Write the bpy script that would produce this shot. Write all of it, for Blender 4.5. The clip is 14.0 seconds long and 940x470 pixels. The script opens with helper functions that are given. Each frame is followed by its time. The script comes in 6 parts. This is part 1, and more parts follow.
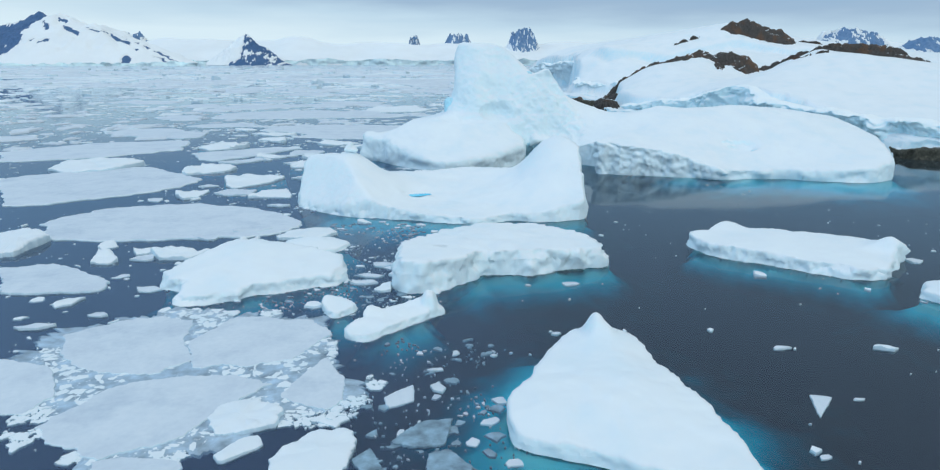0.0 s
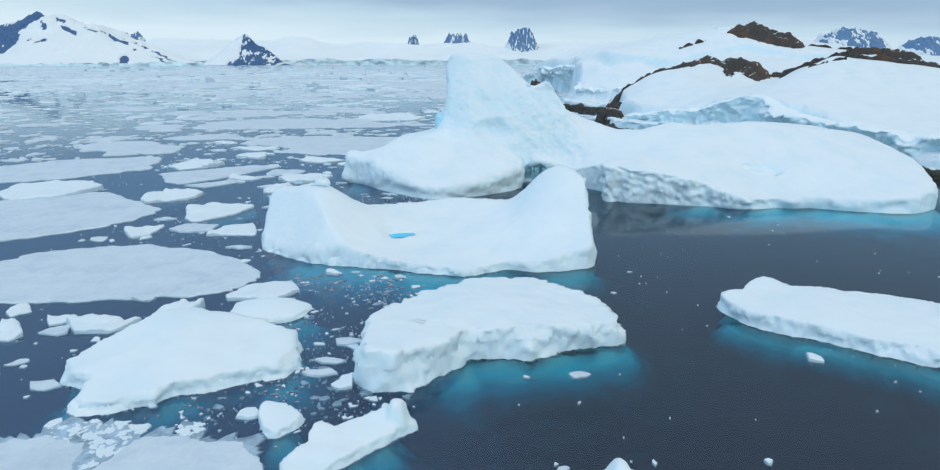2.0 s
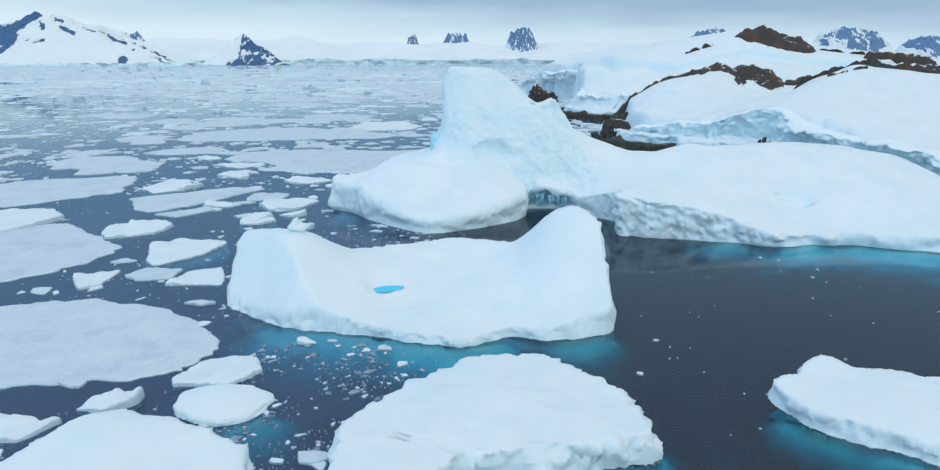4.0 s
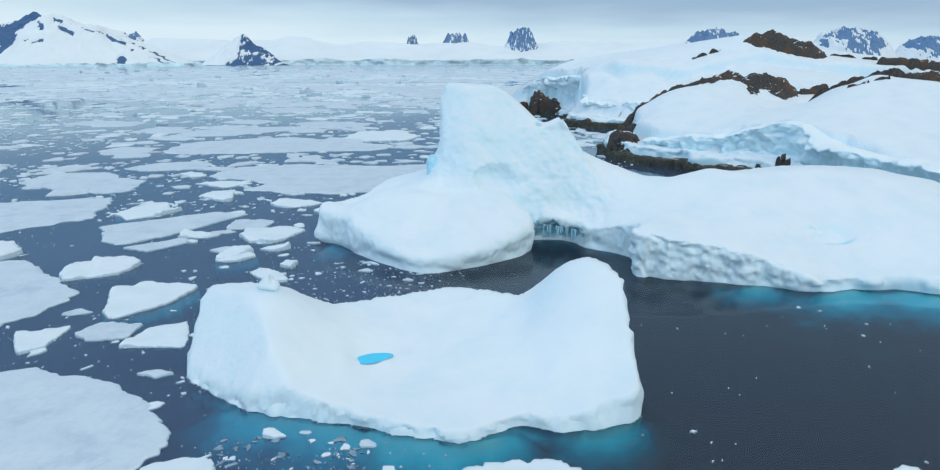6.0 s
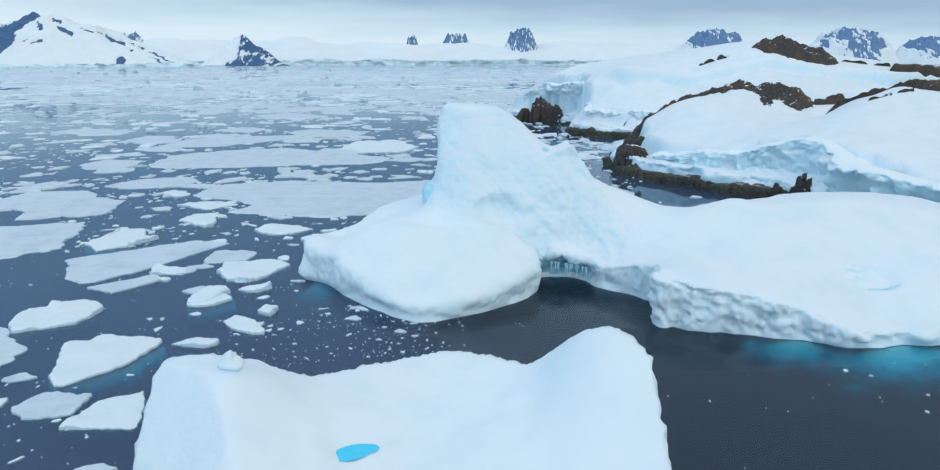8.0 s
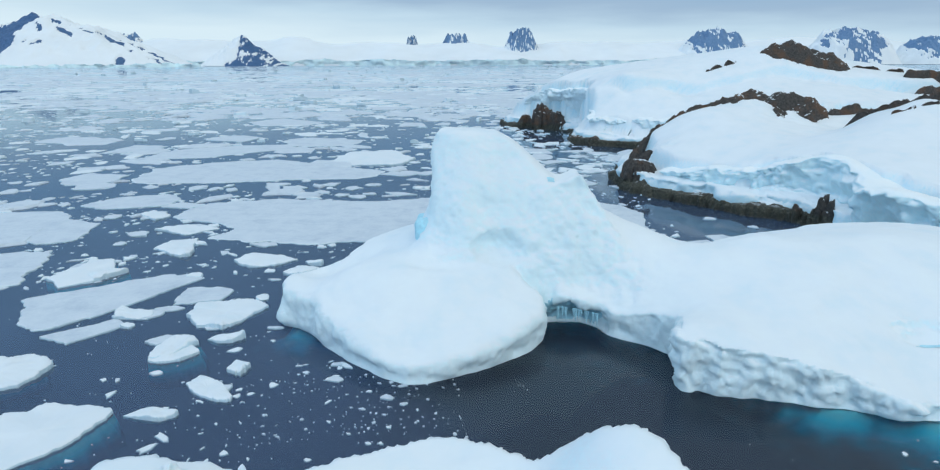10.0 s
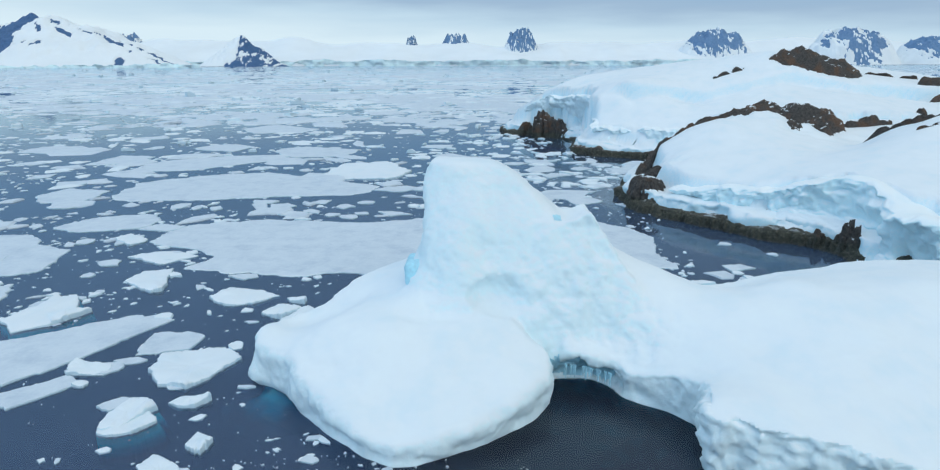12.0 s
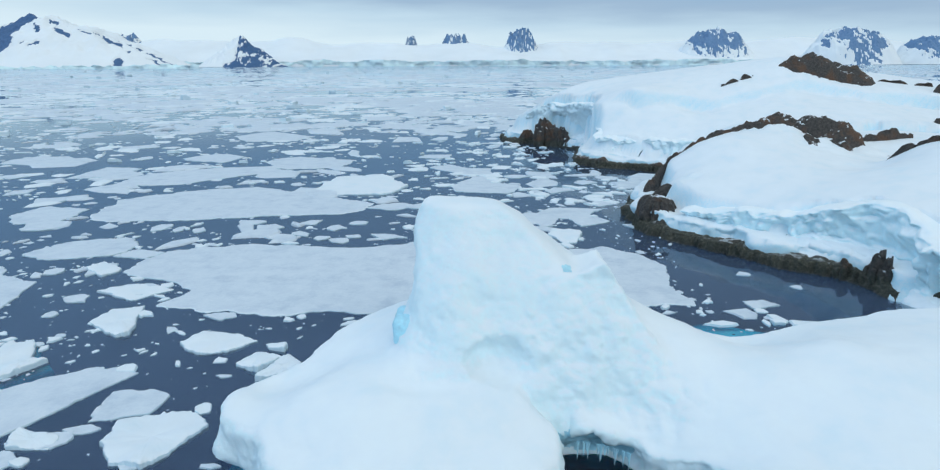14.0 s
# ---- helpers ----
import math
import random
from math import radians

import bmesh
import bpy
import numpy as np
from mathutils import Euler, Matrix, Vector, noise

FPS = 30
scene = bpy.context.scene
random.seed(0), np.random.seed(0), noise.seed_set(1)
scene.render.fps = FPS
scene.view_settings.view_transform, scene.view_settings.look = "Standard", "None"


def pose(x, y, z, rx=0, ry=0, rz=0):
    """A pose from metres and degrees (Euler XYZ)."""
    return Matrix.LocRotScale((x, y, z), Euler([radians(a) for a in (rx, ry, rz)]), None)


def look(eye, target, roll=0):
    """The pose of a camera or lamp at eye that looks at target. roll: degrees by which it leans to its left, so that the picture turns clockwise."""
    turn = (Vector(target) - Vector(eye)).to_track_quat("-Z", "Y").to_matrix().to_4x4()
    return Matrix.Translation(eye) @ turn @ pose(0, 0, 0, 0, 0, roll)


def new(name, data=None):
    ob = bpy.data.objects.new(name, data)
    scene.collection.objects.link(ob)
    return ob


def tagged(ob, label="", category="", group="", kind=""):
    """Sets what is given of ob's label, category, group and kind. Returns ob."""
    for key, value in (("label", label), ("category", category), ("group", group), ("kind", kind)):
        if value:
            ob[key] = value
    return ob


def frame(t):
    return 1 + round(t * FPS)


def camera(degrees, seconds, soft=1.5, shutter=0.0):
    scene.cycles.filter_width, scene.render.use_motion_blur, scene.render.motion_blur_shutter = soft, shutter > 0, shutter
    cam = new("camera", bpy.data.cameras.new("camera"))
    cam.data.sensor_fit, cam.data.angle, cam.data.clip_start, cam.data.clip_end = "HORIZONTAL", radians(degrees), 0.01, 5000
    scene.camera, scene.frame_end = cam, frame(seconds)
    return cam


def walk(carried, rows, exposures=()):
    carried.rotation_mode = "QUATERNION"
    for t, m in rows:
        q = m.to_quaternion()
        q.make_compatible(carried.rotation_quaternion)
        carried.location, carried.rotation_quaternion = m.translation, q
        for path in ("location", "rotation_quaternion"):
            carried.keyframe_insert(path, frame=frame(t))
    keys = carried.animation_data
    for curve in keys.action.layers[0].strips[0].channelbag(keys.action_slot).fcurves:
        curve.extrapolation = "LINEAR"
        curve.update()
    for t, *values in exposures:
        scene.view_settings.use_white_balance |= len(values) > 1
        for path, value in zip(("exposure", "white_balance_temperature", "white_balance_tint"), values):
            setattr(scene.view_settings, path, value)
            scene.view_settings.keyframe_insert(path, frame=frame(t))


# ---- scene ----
cam = camera(74.0, 14.0, 1.2)
METRES, EYE, TILT, LEAN, TURN = 35.6, 12.0, -15.4, 0.0, 0.0
ROWS = [
    (0.0, 0.0000, 0.0000, 0.0000, 0.00, 0.00, -0.00),
    (0.5, 0.0059, 0.0507, 0.0217, -0.01, -0.02, 0.03),
    (1.0, 0.0116, 0.1016, 0.0481, -0.04, -0.03, 0.02),
    (1.5, 0.0165, 0.1534, 0.0734, -0.05, -0.03, 0.02),
    (2.0, 0.0205, 0.2034, 0.0986, -0.06, -0.03, 0.04),
    (2.5, 0.0233, 0.2508, 0.1235, -0.06, -0.03, 0.03),
    (3.0, 0.0249, 0.2964, 0.1484, -0.06, -0.04, 0.05),
    (5.5, 0.0236, 0.5073, 0.2671, -0.11, -0.10, 0.12),
    (6.0, 0.0239, 0.5473, 0.2903, -0.11, -0.09, 0.11),
    (6.5, 0.0232, 0.5861, 0.3133, -0.12, -0.10, 0.13),
    (7.0, 0.0234, 0.6253, 0.3364, -0.12, -0.08, 0.11),
    (7.5, 0.0234, 0.6639, 0.3594, -0.12, -0.08, 0.12),
    (8.0, 0.0241, 0.7032, 0.3817, -0.12, -0.08, 0.11),
    (10.5, 0.0327, 0.8990, 0.4956, -0.11, -0.10, 0.17),
    (11.0, 0.0345, 0.9384, 0.5181, -0.11, -0.10, 0.17),
    (11.5, 0.0363, 0.9769, 0.5410, -0.12, -0.08, 0.18),
    (12.0, 0.0386, 1.0166, 0.5644, -0.12, -0.09, 0.18),
    (12.5, 0.0399, 1.0567, 0.5879, -0.12, -0.09, 0.18),
    (13.0, 0.0418, 1.0969, 0.6116, -0.12, -0.09, 0.20),
    (13.5, 0.0431, 1.1363, 0.6363, -0.12, -0.09, 0.23),
    (14.0, 0.0441, 1.1761, 0.6600, -0.13, -0.10, 0.24),
]
walk(cam, [(t, pose(0, 0, EYE, TILT, LEAN, TURN) @ pose(METRES * x, METRES * y, METRES * z, 90 + pitch, roll, yaw)) for t, x, y, z, yaw, pitch, roll in ROWS])

# ---- sky and light ----
world = bpy.data.worlds.new("overcast_sky")
scene.world = world
world.use_nodes = True
wn, wl = world.node_tree.nodes, world.node_tree.links
wn.clear()
w_out = wn.new("ShaderNodeOutputWorld")
w_bg = wn.new("ShaderNodeBackground")
w_sky = wn.new("ShaderNodeTexSky")
w_sky.sky_type = "NISHITA"
w_sky.sun_disc = False
w_sky.dust_density = 0.0
w_sky.ozone_density = 3.0
w_sky.sun_elevation = radians(33)
w_sky.sun_rotation = radians(151)
w_dim = wn.new("ShaderNodeVectorMath")
w_dim.operation = "SCALE"
w_dim.inputs["Scale"].default_value = 0.05
wl.new(w_sky.outputs[0], w_dim.inputs[0])
w_co = wn.new("ShaderNodeTexCoord")
w_sep = wn.new("ShaderNodeSeparateXYZ")
wl.new(w_co.outputs["Generated"], w_sep.inputs[0])
# stretched noise bends the edge of the cloud deck
w_map = wn.new("ShaderNodeMapping")
w_map.inputs["Scale"].default_value = (2.2, 2.2, 16.0)
wl.new(w_co.outputs["Generated"], w_map.inputs[0])
w_noise = wn.new("ShaderNodeTexNoise")
w_noise.inputs["Scale"].default_value = 2.2
w_noise.inputs["Detail"].default_value = 5
wl.new(w_map.outputs[0], w_noise.inputs["Vector"])
w_add = wn.new("ShaderNodeMath")
w_add.operation = "MULTIPLY_ADD"
w_add.inputs[1].default_value = 0.05
wl.new(w_noise.outputs[0], w_add.inputs[0])
wl.new(w_sep.outputs[2], w_add.inputs[2])
w_tilt = wn.new("ShaderNodeMath")
w_tilt.operation = "MULTIPLY_ADD"
w_tilt.inputs[1].default_value = 0.045
wl.new(w_sep.outputs[0], w_tilt.inputs[0])
wl.new(w_add.outputs[0], w_tilt.inputs[2])
w_ramp = wn.new("ShaderNodeValToRGB")
wl.new(w_tilt.outputs[0], w_ramp.inputs[0])
cr = w_ramp.color_ramp
cr.elements[0].position, cr.elements[0].color = 0.0, (0.67, 0.84, 0.95, 1)
cr.elements[1].position, cr.elements[1].color = 1.0, (0.79, 0.90, 0.965, 1)
for p, c in ((0.05, (0.70, 0.86, 0.95, 1)), (0.085, (0.53, 0.71, 0.85, 1)), (0.115, (0.36, 0.51, 0.68, 1)), (0.16, (0.275, 0.455, 0.665, 1)), (0.4, (0.37, 0.54, 0.73, 1))):
    e = cr.elements.new(p)
    e.color = c
w_mix = wn.new("ShaderNodeMixRGB")
w_mix.inputs[0].default_value = 0.97
wl.new(w_dim.outputs[0], w_mix.inputs[1])
wl.new(w_ramp.outputs[0], w_mix.inputs[2])
w_west = wn.new("ShaderNodeMath")
w_west.operation = "SUBTRACT"
w_west.inputs[0].default_value = 0.05
wl.new(w_sep.outputs[0], w_west.inputs[1])
w_high = wn.new("ShaderNodeMapRange")
w_high.inputs["From Min"].default_value = 0.12
w_high.inputs["From Max"].default_value = 0.35
wl.new(w_sep.outputs[2], w_high.inputs["Value"])
w_side = wn.new("ShaderNodeMath")
w_side.operation = "MULTIPLY"
wl.new(w_west.outputs[0], w_side.inputs[0])
wl.new(w_high.outputs[0], w_side.inputs[1])
w_tint = wn.new("ShaderNodeVectorMath")
w_tint.operation = "MULTIPLY_ADD"
w_tint.inputs[1].default_value = (0.24, 0.38, 0.52)
w_tint.inputs[2].default_value = (1.0, 1.0, 1.0)
wl.new(w_side.outputs[0], w_tint.inputs[0])
w_scale = wn.new("ShaderNodeVectorMath")
w_scale.operation = "MULTIPLY"
wl.new(w_mix.outputs[0], w_scale.inputs[0])
wl.new(w_tint.outputs[0], w_scale.inputs[1])
wl.new(w_scale.outputs[0], w_bg.inputs[0])
w_bg.inputs[1].default_value = 1.0
wl.new(w_bg.outputs[0], w_out.inputs[0])

sun_data = bpy.data.lights.new("sun", "SUN")
sun_data.energy = 0.7
sun_data.angle = radians(25)
sun_data.color = (0.97, 1.0, 0.98)
sun = new("sun", sun_data)
sun.matrix_world = look((0, 0, 300), (-110, 200, 150))
scene.view_settings.exposure = 0.0


# ---- materials ----
def material(name):
    m = bpy.data.materials.new(name)
    m.use_nodes = True
    n, l = m.node_tree.nodes, m.node_tree.links
    return m, n, l, n["Principled BSDF"]


def noise_node(n, l, scale, detail=4, rough=0.55, vec=None):
    t = n.new("ShaderNodeTexNoise")
    t.inputs["Scale"].default_value = scale
    t.inputs["Detail"].default_value = detail
    t.inputs["Roughness"].default_value = rough
    if vec is None:
        g = n.new("ShaderNodeNewGeometry")
        vec = g.outputs["Position"]
    l.new(vec, t.inputs["Vector"])
    return t


def ramp_node(n, l, src, stops):
    r = n.new("ShaderNodeValToRGB")
    l.new(src, r.inputs[0])
    els = r.color_ramp.elements
    els[0].position, els[0].color = stops[0][0], (*stops[0][1], 1)
    els[1].position, els[1].color = stops[-1][0], (*stops[-1][1], 1)
    for p, c in stops[1:-1]:
        els.new(p).color = (*c, 1)
    return r


def mix_node(n, l, fac, a, b, mode="MIX"):
    m = n.new("ShaderNodeMixRGB")
    m.blend_type = mode
    for i, v in enumerate((fac, a, b)):
        if isinstance(v, (int, float)):
            m.inputs[i].default_value = v
        elif isinstance(v, tuple):
            m.inputs[i].default_value = (*v, 1)
        else:
            l.new(v, m.inputs[i])
    return m.outputs[0]


def bump_node(n, l, bsdf, height, strength, distance):
    b = n.new("ShaderNodeBump")
    b.inputs["Strength"].default_value = strength
    b.inputs["Distance"].default_value = distance
    l.new(height, b.inputs["Height"])
    l.new(b.outputs[0], bsdf.inputs["Normal"])


def make_snow(name, white, ice, steep=(0.35, 0.75), bump=0.09, scallop=0.0, crust=0.0):
    """Wind-packed snow that turns to bluish glacier ice on steep faces."""
    m, n, l, b = material(name)
    g = n.new("ShaderNodeNewGeometry")
    sep = n.new("ShaderNodeSeparateXYZ")
    l.new(g.outputs["Normal"], sep.inputs[0])
    broad = noise_node(n, l, 0.35, 4)
    fine = noise_node(n, l, 3.5, 6, 0.65)
    wob = n.new("ShaderNodeMath")
    wob.operation = "MULTIPLY_ADD"
    wob.inputs[1].default_value = 0.5
    l.new(fine.outputs[0], wob.inputs[0])
    l.new(sep.outputs[2], wob.inputs[2])
    face = ramp_node(n, l, wob.outputs[0], [(steep[0] + 0.2, (1, 1, 1)), (steep[1] + 0.25, (0, 0, 0))])
    tone = ramp_node(n, l, broad.outputs[0], [(0.28, (white[0] * 0.92, white[1] * 0.97, white[2] * 0.99)), (0.5, white), (0.75, tuple(min(0.93, c * 1.03) for c in white))])
    icy = ramp_node(n, l, fine.outputs[0], [(0.3, ice), (0.7, tuple(0.5 * (a + c) for a, c in zip(ice, white)))])
    col = mix_node(n, l, face.outputs[0], tone.outputs[0], icy.outputs[0])
    l.new(col, b.inputs["Base Color"])
    b.inputs["Roughness"].default_value = 0.62
    b.inputs["Specular IOR Level"].default_value = 0.3
    hgt = mix_node(n, l, 0.35, fine.outputs[0], noise_node(n, l, 14.0, 4).outputs[0])
    if scallop:
        # melt scallops: rounded hollows with sharp ribs between them
        cell = n.new("ShaderNodeTexVoronoi")
        cell.inputs["Scale"].default_value = 1.3
        geo = n.new("ShaderNodeTexCoord")
        warp = n.new("ShaderNodeVectorMath")
        warp.operation = "MULTIPLY_ADD"
        warp.inputs[1].default_value = (0.5, 0.5, 0.5)
        l.new(fine.outputs["Color"], warp.inputs[0])
        l.new(geo.outputs["Object"], warp.inputs[2])
        l.new(warp.outputs[0], cell.inputs["Vector"])
        hgt = mix_node(n, l, scallop, hgt, cell.outputs["Distance"])
        bump_node(n, l, b, hgt, bump, 0.3)
    elif crust:
        lumps = noise_node(n, l, 0.9, 4, 0.5)
        rough = n.new("ShaderNodeMath")
        rough.operation = "MULTIPLY"
        l.new(lumps.outputs[0], rough.inputs[0])
        l.new(face.outputs[0], rough.inputs[1])
        total = n.new("ShaderNodeMath")
        total.operation = "MULTIPLY_ADD"
        total.inputs[1].default_value = bump
        l.new(hgt, total.inputs[0])
        l.new(rough.outputs[0], total.inputs[2])
        bump_node(n, l, b, total.outputs[0], crust, 0.6)
    else:
        bump_node(n, l, b, hgt, bump, 0.12)
    return m


SNOW = make_snow("berg_snow", (0.82, 0.88, 0.915), (0.76, 0.93, 0.97), steep=(0.48, 0.86), bump=0.06, crust=0.2)
ICE_CLIFF = make_snow("berg_ice_cliff", (0.86, 0.92, 0.945), (0.74, 0.915, 0.965), steep=(0.45, 0.9), bump=0.2, scallop=0.4)
SNOW_FLOE = make_snow("floe_snow", (0.78, 0.84, 0.88), (0.55, 0.72, 0.80))
SNOW_LAND = make_snow("island_snow", (0.82, 0.87, 0.90), (0.52, 0.80, 0.91), steep=(0.25, 0.7), bump=0.06)


def make_sea_ice():
    m, n, l, b = material("grey_sea_ice")
    broad = noise_node(n, l, 0.5, 5, 0.6)
    fine = noise_node(n, l, 4.0, 5)
    tone = ramp_node(n, l, broad.outputs[0], [(0.3, (0.49, 0.57, 0.66)), (0.48, (0.595, 0.68, 0.75)), (0.7, (0.71, 0.775, 0.825))])
    wet = noise_node(n, l, 0.28, 6, 0.7)
    damp = ramp_node(n, l, wet.outputs[0], [(0.34, (0.44, 0.52, 0.62)), (0.5, (0.68, 0.74, 0.80))])
    col = mix_node(n, l, 0.5, tone.outputs[0], damp.outputs[0])
    col = mix_node(n, l, 0.1, col, ramp_node(n, l, fine.outputs[0], [(0.35, (0.5, 0.58, 0.66)), (0.65, (0.78, 0.83, 0.87))]).outputs[0])
    l.new(col, b.inputs["Base Color"])
    b.inputs["Roughness"].default_value = 0.45
    bump_node(n, l, b, broad.outputs[0], 0.25, 0.1)
    return m


SEA_ICE = make_sea_ice()


def make_foot():
    """Ice under the water: the light lost to the water is painted in, darker with depth."""
    m, n, l, b = material("submerged_ice_depth_fade")
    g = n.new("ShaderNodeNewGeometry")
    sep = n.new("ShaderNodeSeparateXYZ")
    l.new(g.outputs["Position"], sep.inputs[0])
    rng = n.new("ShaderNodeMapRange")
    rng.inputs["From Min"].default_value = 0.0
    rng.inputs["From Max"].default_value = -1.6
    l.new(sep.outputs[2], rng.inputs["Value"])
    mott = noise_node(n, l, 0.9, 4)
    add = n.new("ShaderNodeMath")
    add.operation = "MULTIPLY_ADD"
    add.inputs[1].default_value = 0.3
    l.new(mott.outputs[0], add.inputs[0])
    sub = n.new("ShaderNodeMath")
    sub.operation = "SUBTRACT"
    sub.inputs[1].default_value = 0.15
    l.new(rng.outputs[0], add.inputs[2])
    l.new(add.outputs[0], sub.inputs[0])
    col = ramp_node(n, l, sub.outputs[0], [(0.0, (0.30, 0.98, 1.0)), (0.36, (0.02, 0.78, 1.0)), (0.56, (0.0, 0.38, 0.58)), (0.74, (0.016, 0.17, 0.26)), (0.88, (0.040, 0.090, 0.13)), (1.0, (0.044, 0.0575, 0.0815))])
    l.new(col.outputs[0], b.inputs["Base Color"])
    b.inputs["Roughness"].default_value = 0.9
    b.inputs["Specular IOR Level"].default_value = 0.0
    return m


FOOT = make_foot()


def make_water():
    m, n, l, b = material("sea_water")
    n.remove(b)
    out = n["Material Output"]
    clear = n.new("ShaderNodeBsdfTransparent")
    clear.inputs[0].default_value = (0.85, 0.93, 0.95, 1)
    gloss = n.new("ShaderNodeBsdfGlossy")
    gloss.inputs["Roughness"].default_value = 0.06
    gloss.inputs["Color"].default_value = (0.80, 0.93, 1.0, 1)
    fres = n.new("ShaderNodeFresnel")
    fres.inputs["IOR"].default_value = 1.333
    a = noise_node(n, l, 0.7, 3)
    c = noise_node(n, l, 3.0, 4)
    bump = n.new("ShaderNodeBump")
    bump.inputs["Strength"].default_value = 0.05
    bump.inputs["Distance"].default_value = 0.05
    l.new(mix_node(n, l, 0.4, a.outputs[0], c.outputs[0]), bump.inputs["Height"])
    l.new(bump.outputs[0], gloss.inputs["Normal"])
    l.new(bump.outputs[0], fres.inputs["Normal"])
    cloudy = n.new("ShaderNodeBsdfDiffuse")
    cloudy.inputs[0].default_value = (0.122, 0.160, 0.212, 1)
    body = n.new("ShaderNodeMixShader")
    body.inputs[0].default_value = 0.12
    l.new(clear.outputs[0], body.inputs[1])
    l.new(cloudy.outputs[0], body.inputs[2])
    # cloudier, bluer water to the left and far out, clearer water in between
    geo = n.new("ShaderNodeNewGeometry")
    sep = n.new("ShaderNodeSeparateXYZ")
    l.new(geo.outputs["Position"], sep.inputs[0])
    drift = noise_node(n, l, 0.06, 4, 0.6)
    zones = []
    for axis, start, end in ((0, 6.0, -8.0), (1, 84.0, 104.0)):
        off = n.new("ShaderNodeMath")
        off.operation = "MULTIPLY_ADD"
        off.inputs[1].default_value = 14.0 if axis else -14.0
        l.new(drift.outputs[0], off.inputs[0])
        l.new(sep.outputs[axis], off.inputs[2])
        zone = n.new("ShaderNodeMapRange")
        zone.interpolation_type = "SMOOTHSTEP"
        zone.inputs["From Min"].default_value = start + (7.0 if axis else -7.0)
        zone.inputs["From Max"].default_value = end + (7.0 if axis else -7.0)
        l.new(off.outputs[0], zone.inputs["Value"])
        zones.append(zone)
    bluer = n.new("ShaderNodeMath")
    bluer.operation = "MAXIMUM"
    l.new(zones[0].outputs[0], bluer.inputs[0])
    l.new(zones[1].outputs[0], bluer.inputs[1])
    share = n.new("ShaderNodeMapRange")
    share.inputs["To Min"].default_value = 0.11
    share.inputs["To Max"].default_value = 0.27
    l.new(bluer.outputs[0], share.inputs["Value"])
    l.new(share.outputs[0], body.inputs[0])
    l.new(mix_node(n, l, bluer.outputs[0], (0.124, 0.147, 0.228), (0.124, 0.20, 0.385)), cloudy.inputs[0])
    mx = n.new("ShaderNodeMixShader")
    l.new(fres.outputs[0], mx.inputs[0])
    l.new(body.outputs[0], mx.inputs[1])
    l.new(gloss.outputs[0], mx.inputs[2])
    l.new(mx.outputs[0], out.inputs["Surface"])
    return m


WATER = make_water()


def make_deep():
    m, n, l, b = material("deep_water_dark")
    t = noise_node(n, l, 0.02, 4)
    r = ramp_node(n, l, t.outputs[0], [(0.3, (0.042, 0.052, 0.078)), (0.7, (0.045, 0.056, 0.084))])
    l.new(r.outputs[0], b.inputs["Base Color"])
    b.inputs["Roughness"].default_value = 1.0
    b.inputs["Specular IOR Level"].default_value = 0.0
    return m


DEEP = make_deep()


def make_rock(name, dark, mid, rust, scale=0.5, tide=False, flecks=False):
    m, n, l, b = material(name)
    big = noise_node(n, l, scale * 0.5, 6, 0.6)
    fine = noise_node(n, l, scale * 5, 6, 0.7)
    base = ramp_node(n, l, fine.outputs[0], [(0.3, dark), (0.7, mid)])
    spot = ramp_node(n, l, big.outputs[0], [(0.50, (0, 0, 0)), (0.62, (1, 1, 1))])
    col = mix_node(n, l, spot.outputs[0], base.outputs[0], rust)
    col = mix_node(n, l, 0.4, col, base.outputs[0])
    if flecks:
        # old snow caught on level ledges
        geo = n.new("ShaderNodeNewGeometry")
        up = n.new("ShaderNodeSeparateXYZ")
        l.new(geo.outputs["True Normal"], up.inputs[0])
        lies = n.new("ShaderNodeMath")
        lies.operation = "MULTIPLY_ADD"
        lies.inputs[1].default_value = 0.45
        l.new(up.outputs[2], lies.inputs[0])
        l.new(noise_node(n, l, 0.55, 4, 0.6).outputs[0], lies.inputs[2])
        cut = n.new("ShaderNodeMapRange")
        cut.inputs["From Min"].default_value = 0.93
        cut.inputs["From Max"].default_value = 0.96
        l.new(lies.outputs[0], cut.inputs["Value"])
        col = mix_node(n, l, cut.outputs[0], col, (0.80, 0.86, 0.90))
    if tide:
        # weed and wet rock up to the high-water mark
        g = n.new("ShaderNodeNewGeometry")
        sep = n.new("ShaderNodeSeparateXYZ")
        l.new(g.outputs["Position"], sep.inputs[0])
        wob = n.new("ShaderNodeMath")
        wob.operation = "MULTIPLY_ADD"
        wob.inputs[1].default_value = 1.2
        l.new(big.outputs[0], wob.inputs[0])
        l.new(sep.outputs[2], wob.inputs[2])
        belt = ramp_node(n, l, wob.outputs[0], [(0.0, (1, 1, 1)), (1.0, (0, 0, 0))])
        rng = n.new("ShaderNodeMapRange")
        rng.inputs["From Min"].default_value = 1.9
        rng.inputs["From Max"].default_value = 2.6
        l.new(wob.outputs[0], rng.inputs["Value"])
        l.new(rng.outputs[0], belt.inputs[0])
        weed = ramp_node(n, l, fine.outputs[0], [(0.3, (0.022, 0.024, 0.020)), (0.55, (0.075, 0.075, 0.056)), (0.75, (0.19, 0.18, 0.145))])
        col = mix_node(n, l, belt.outputs[0], col, weed.outputs[0])
    l.new(col, b.inputs["Base Color"])
    b.inputs["Roughness"].default_value = 0.85
    bump_node(n, l, b, fine.outputs[0], 0.9, 0.5)
    return m


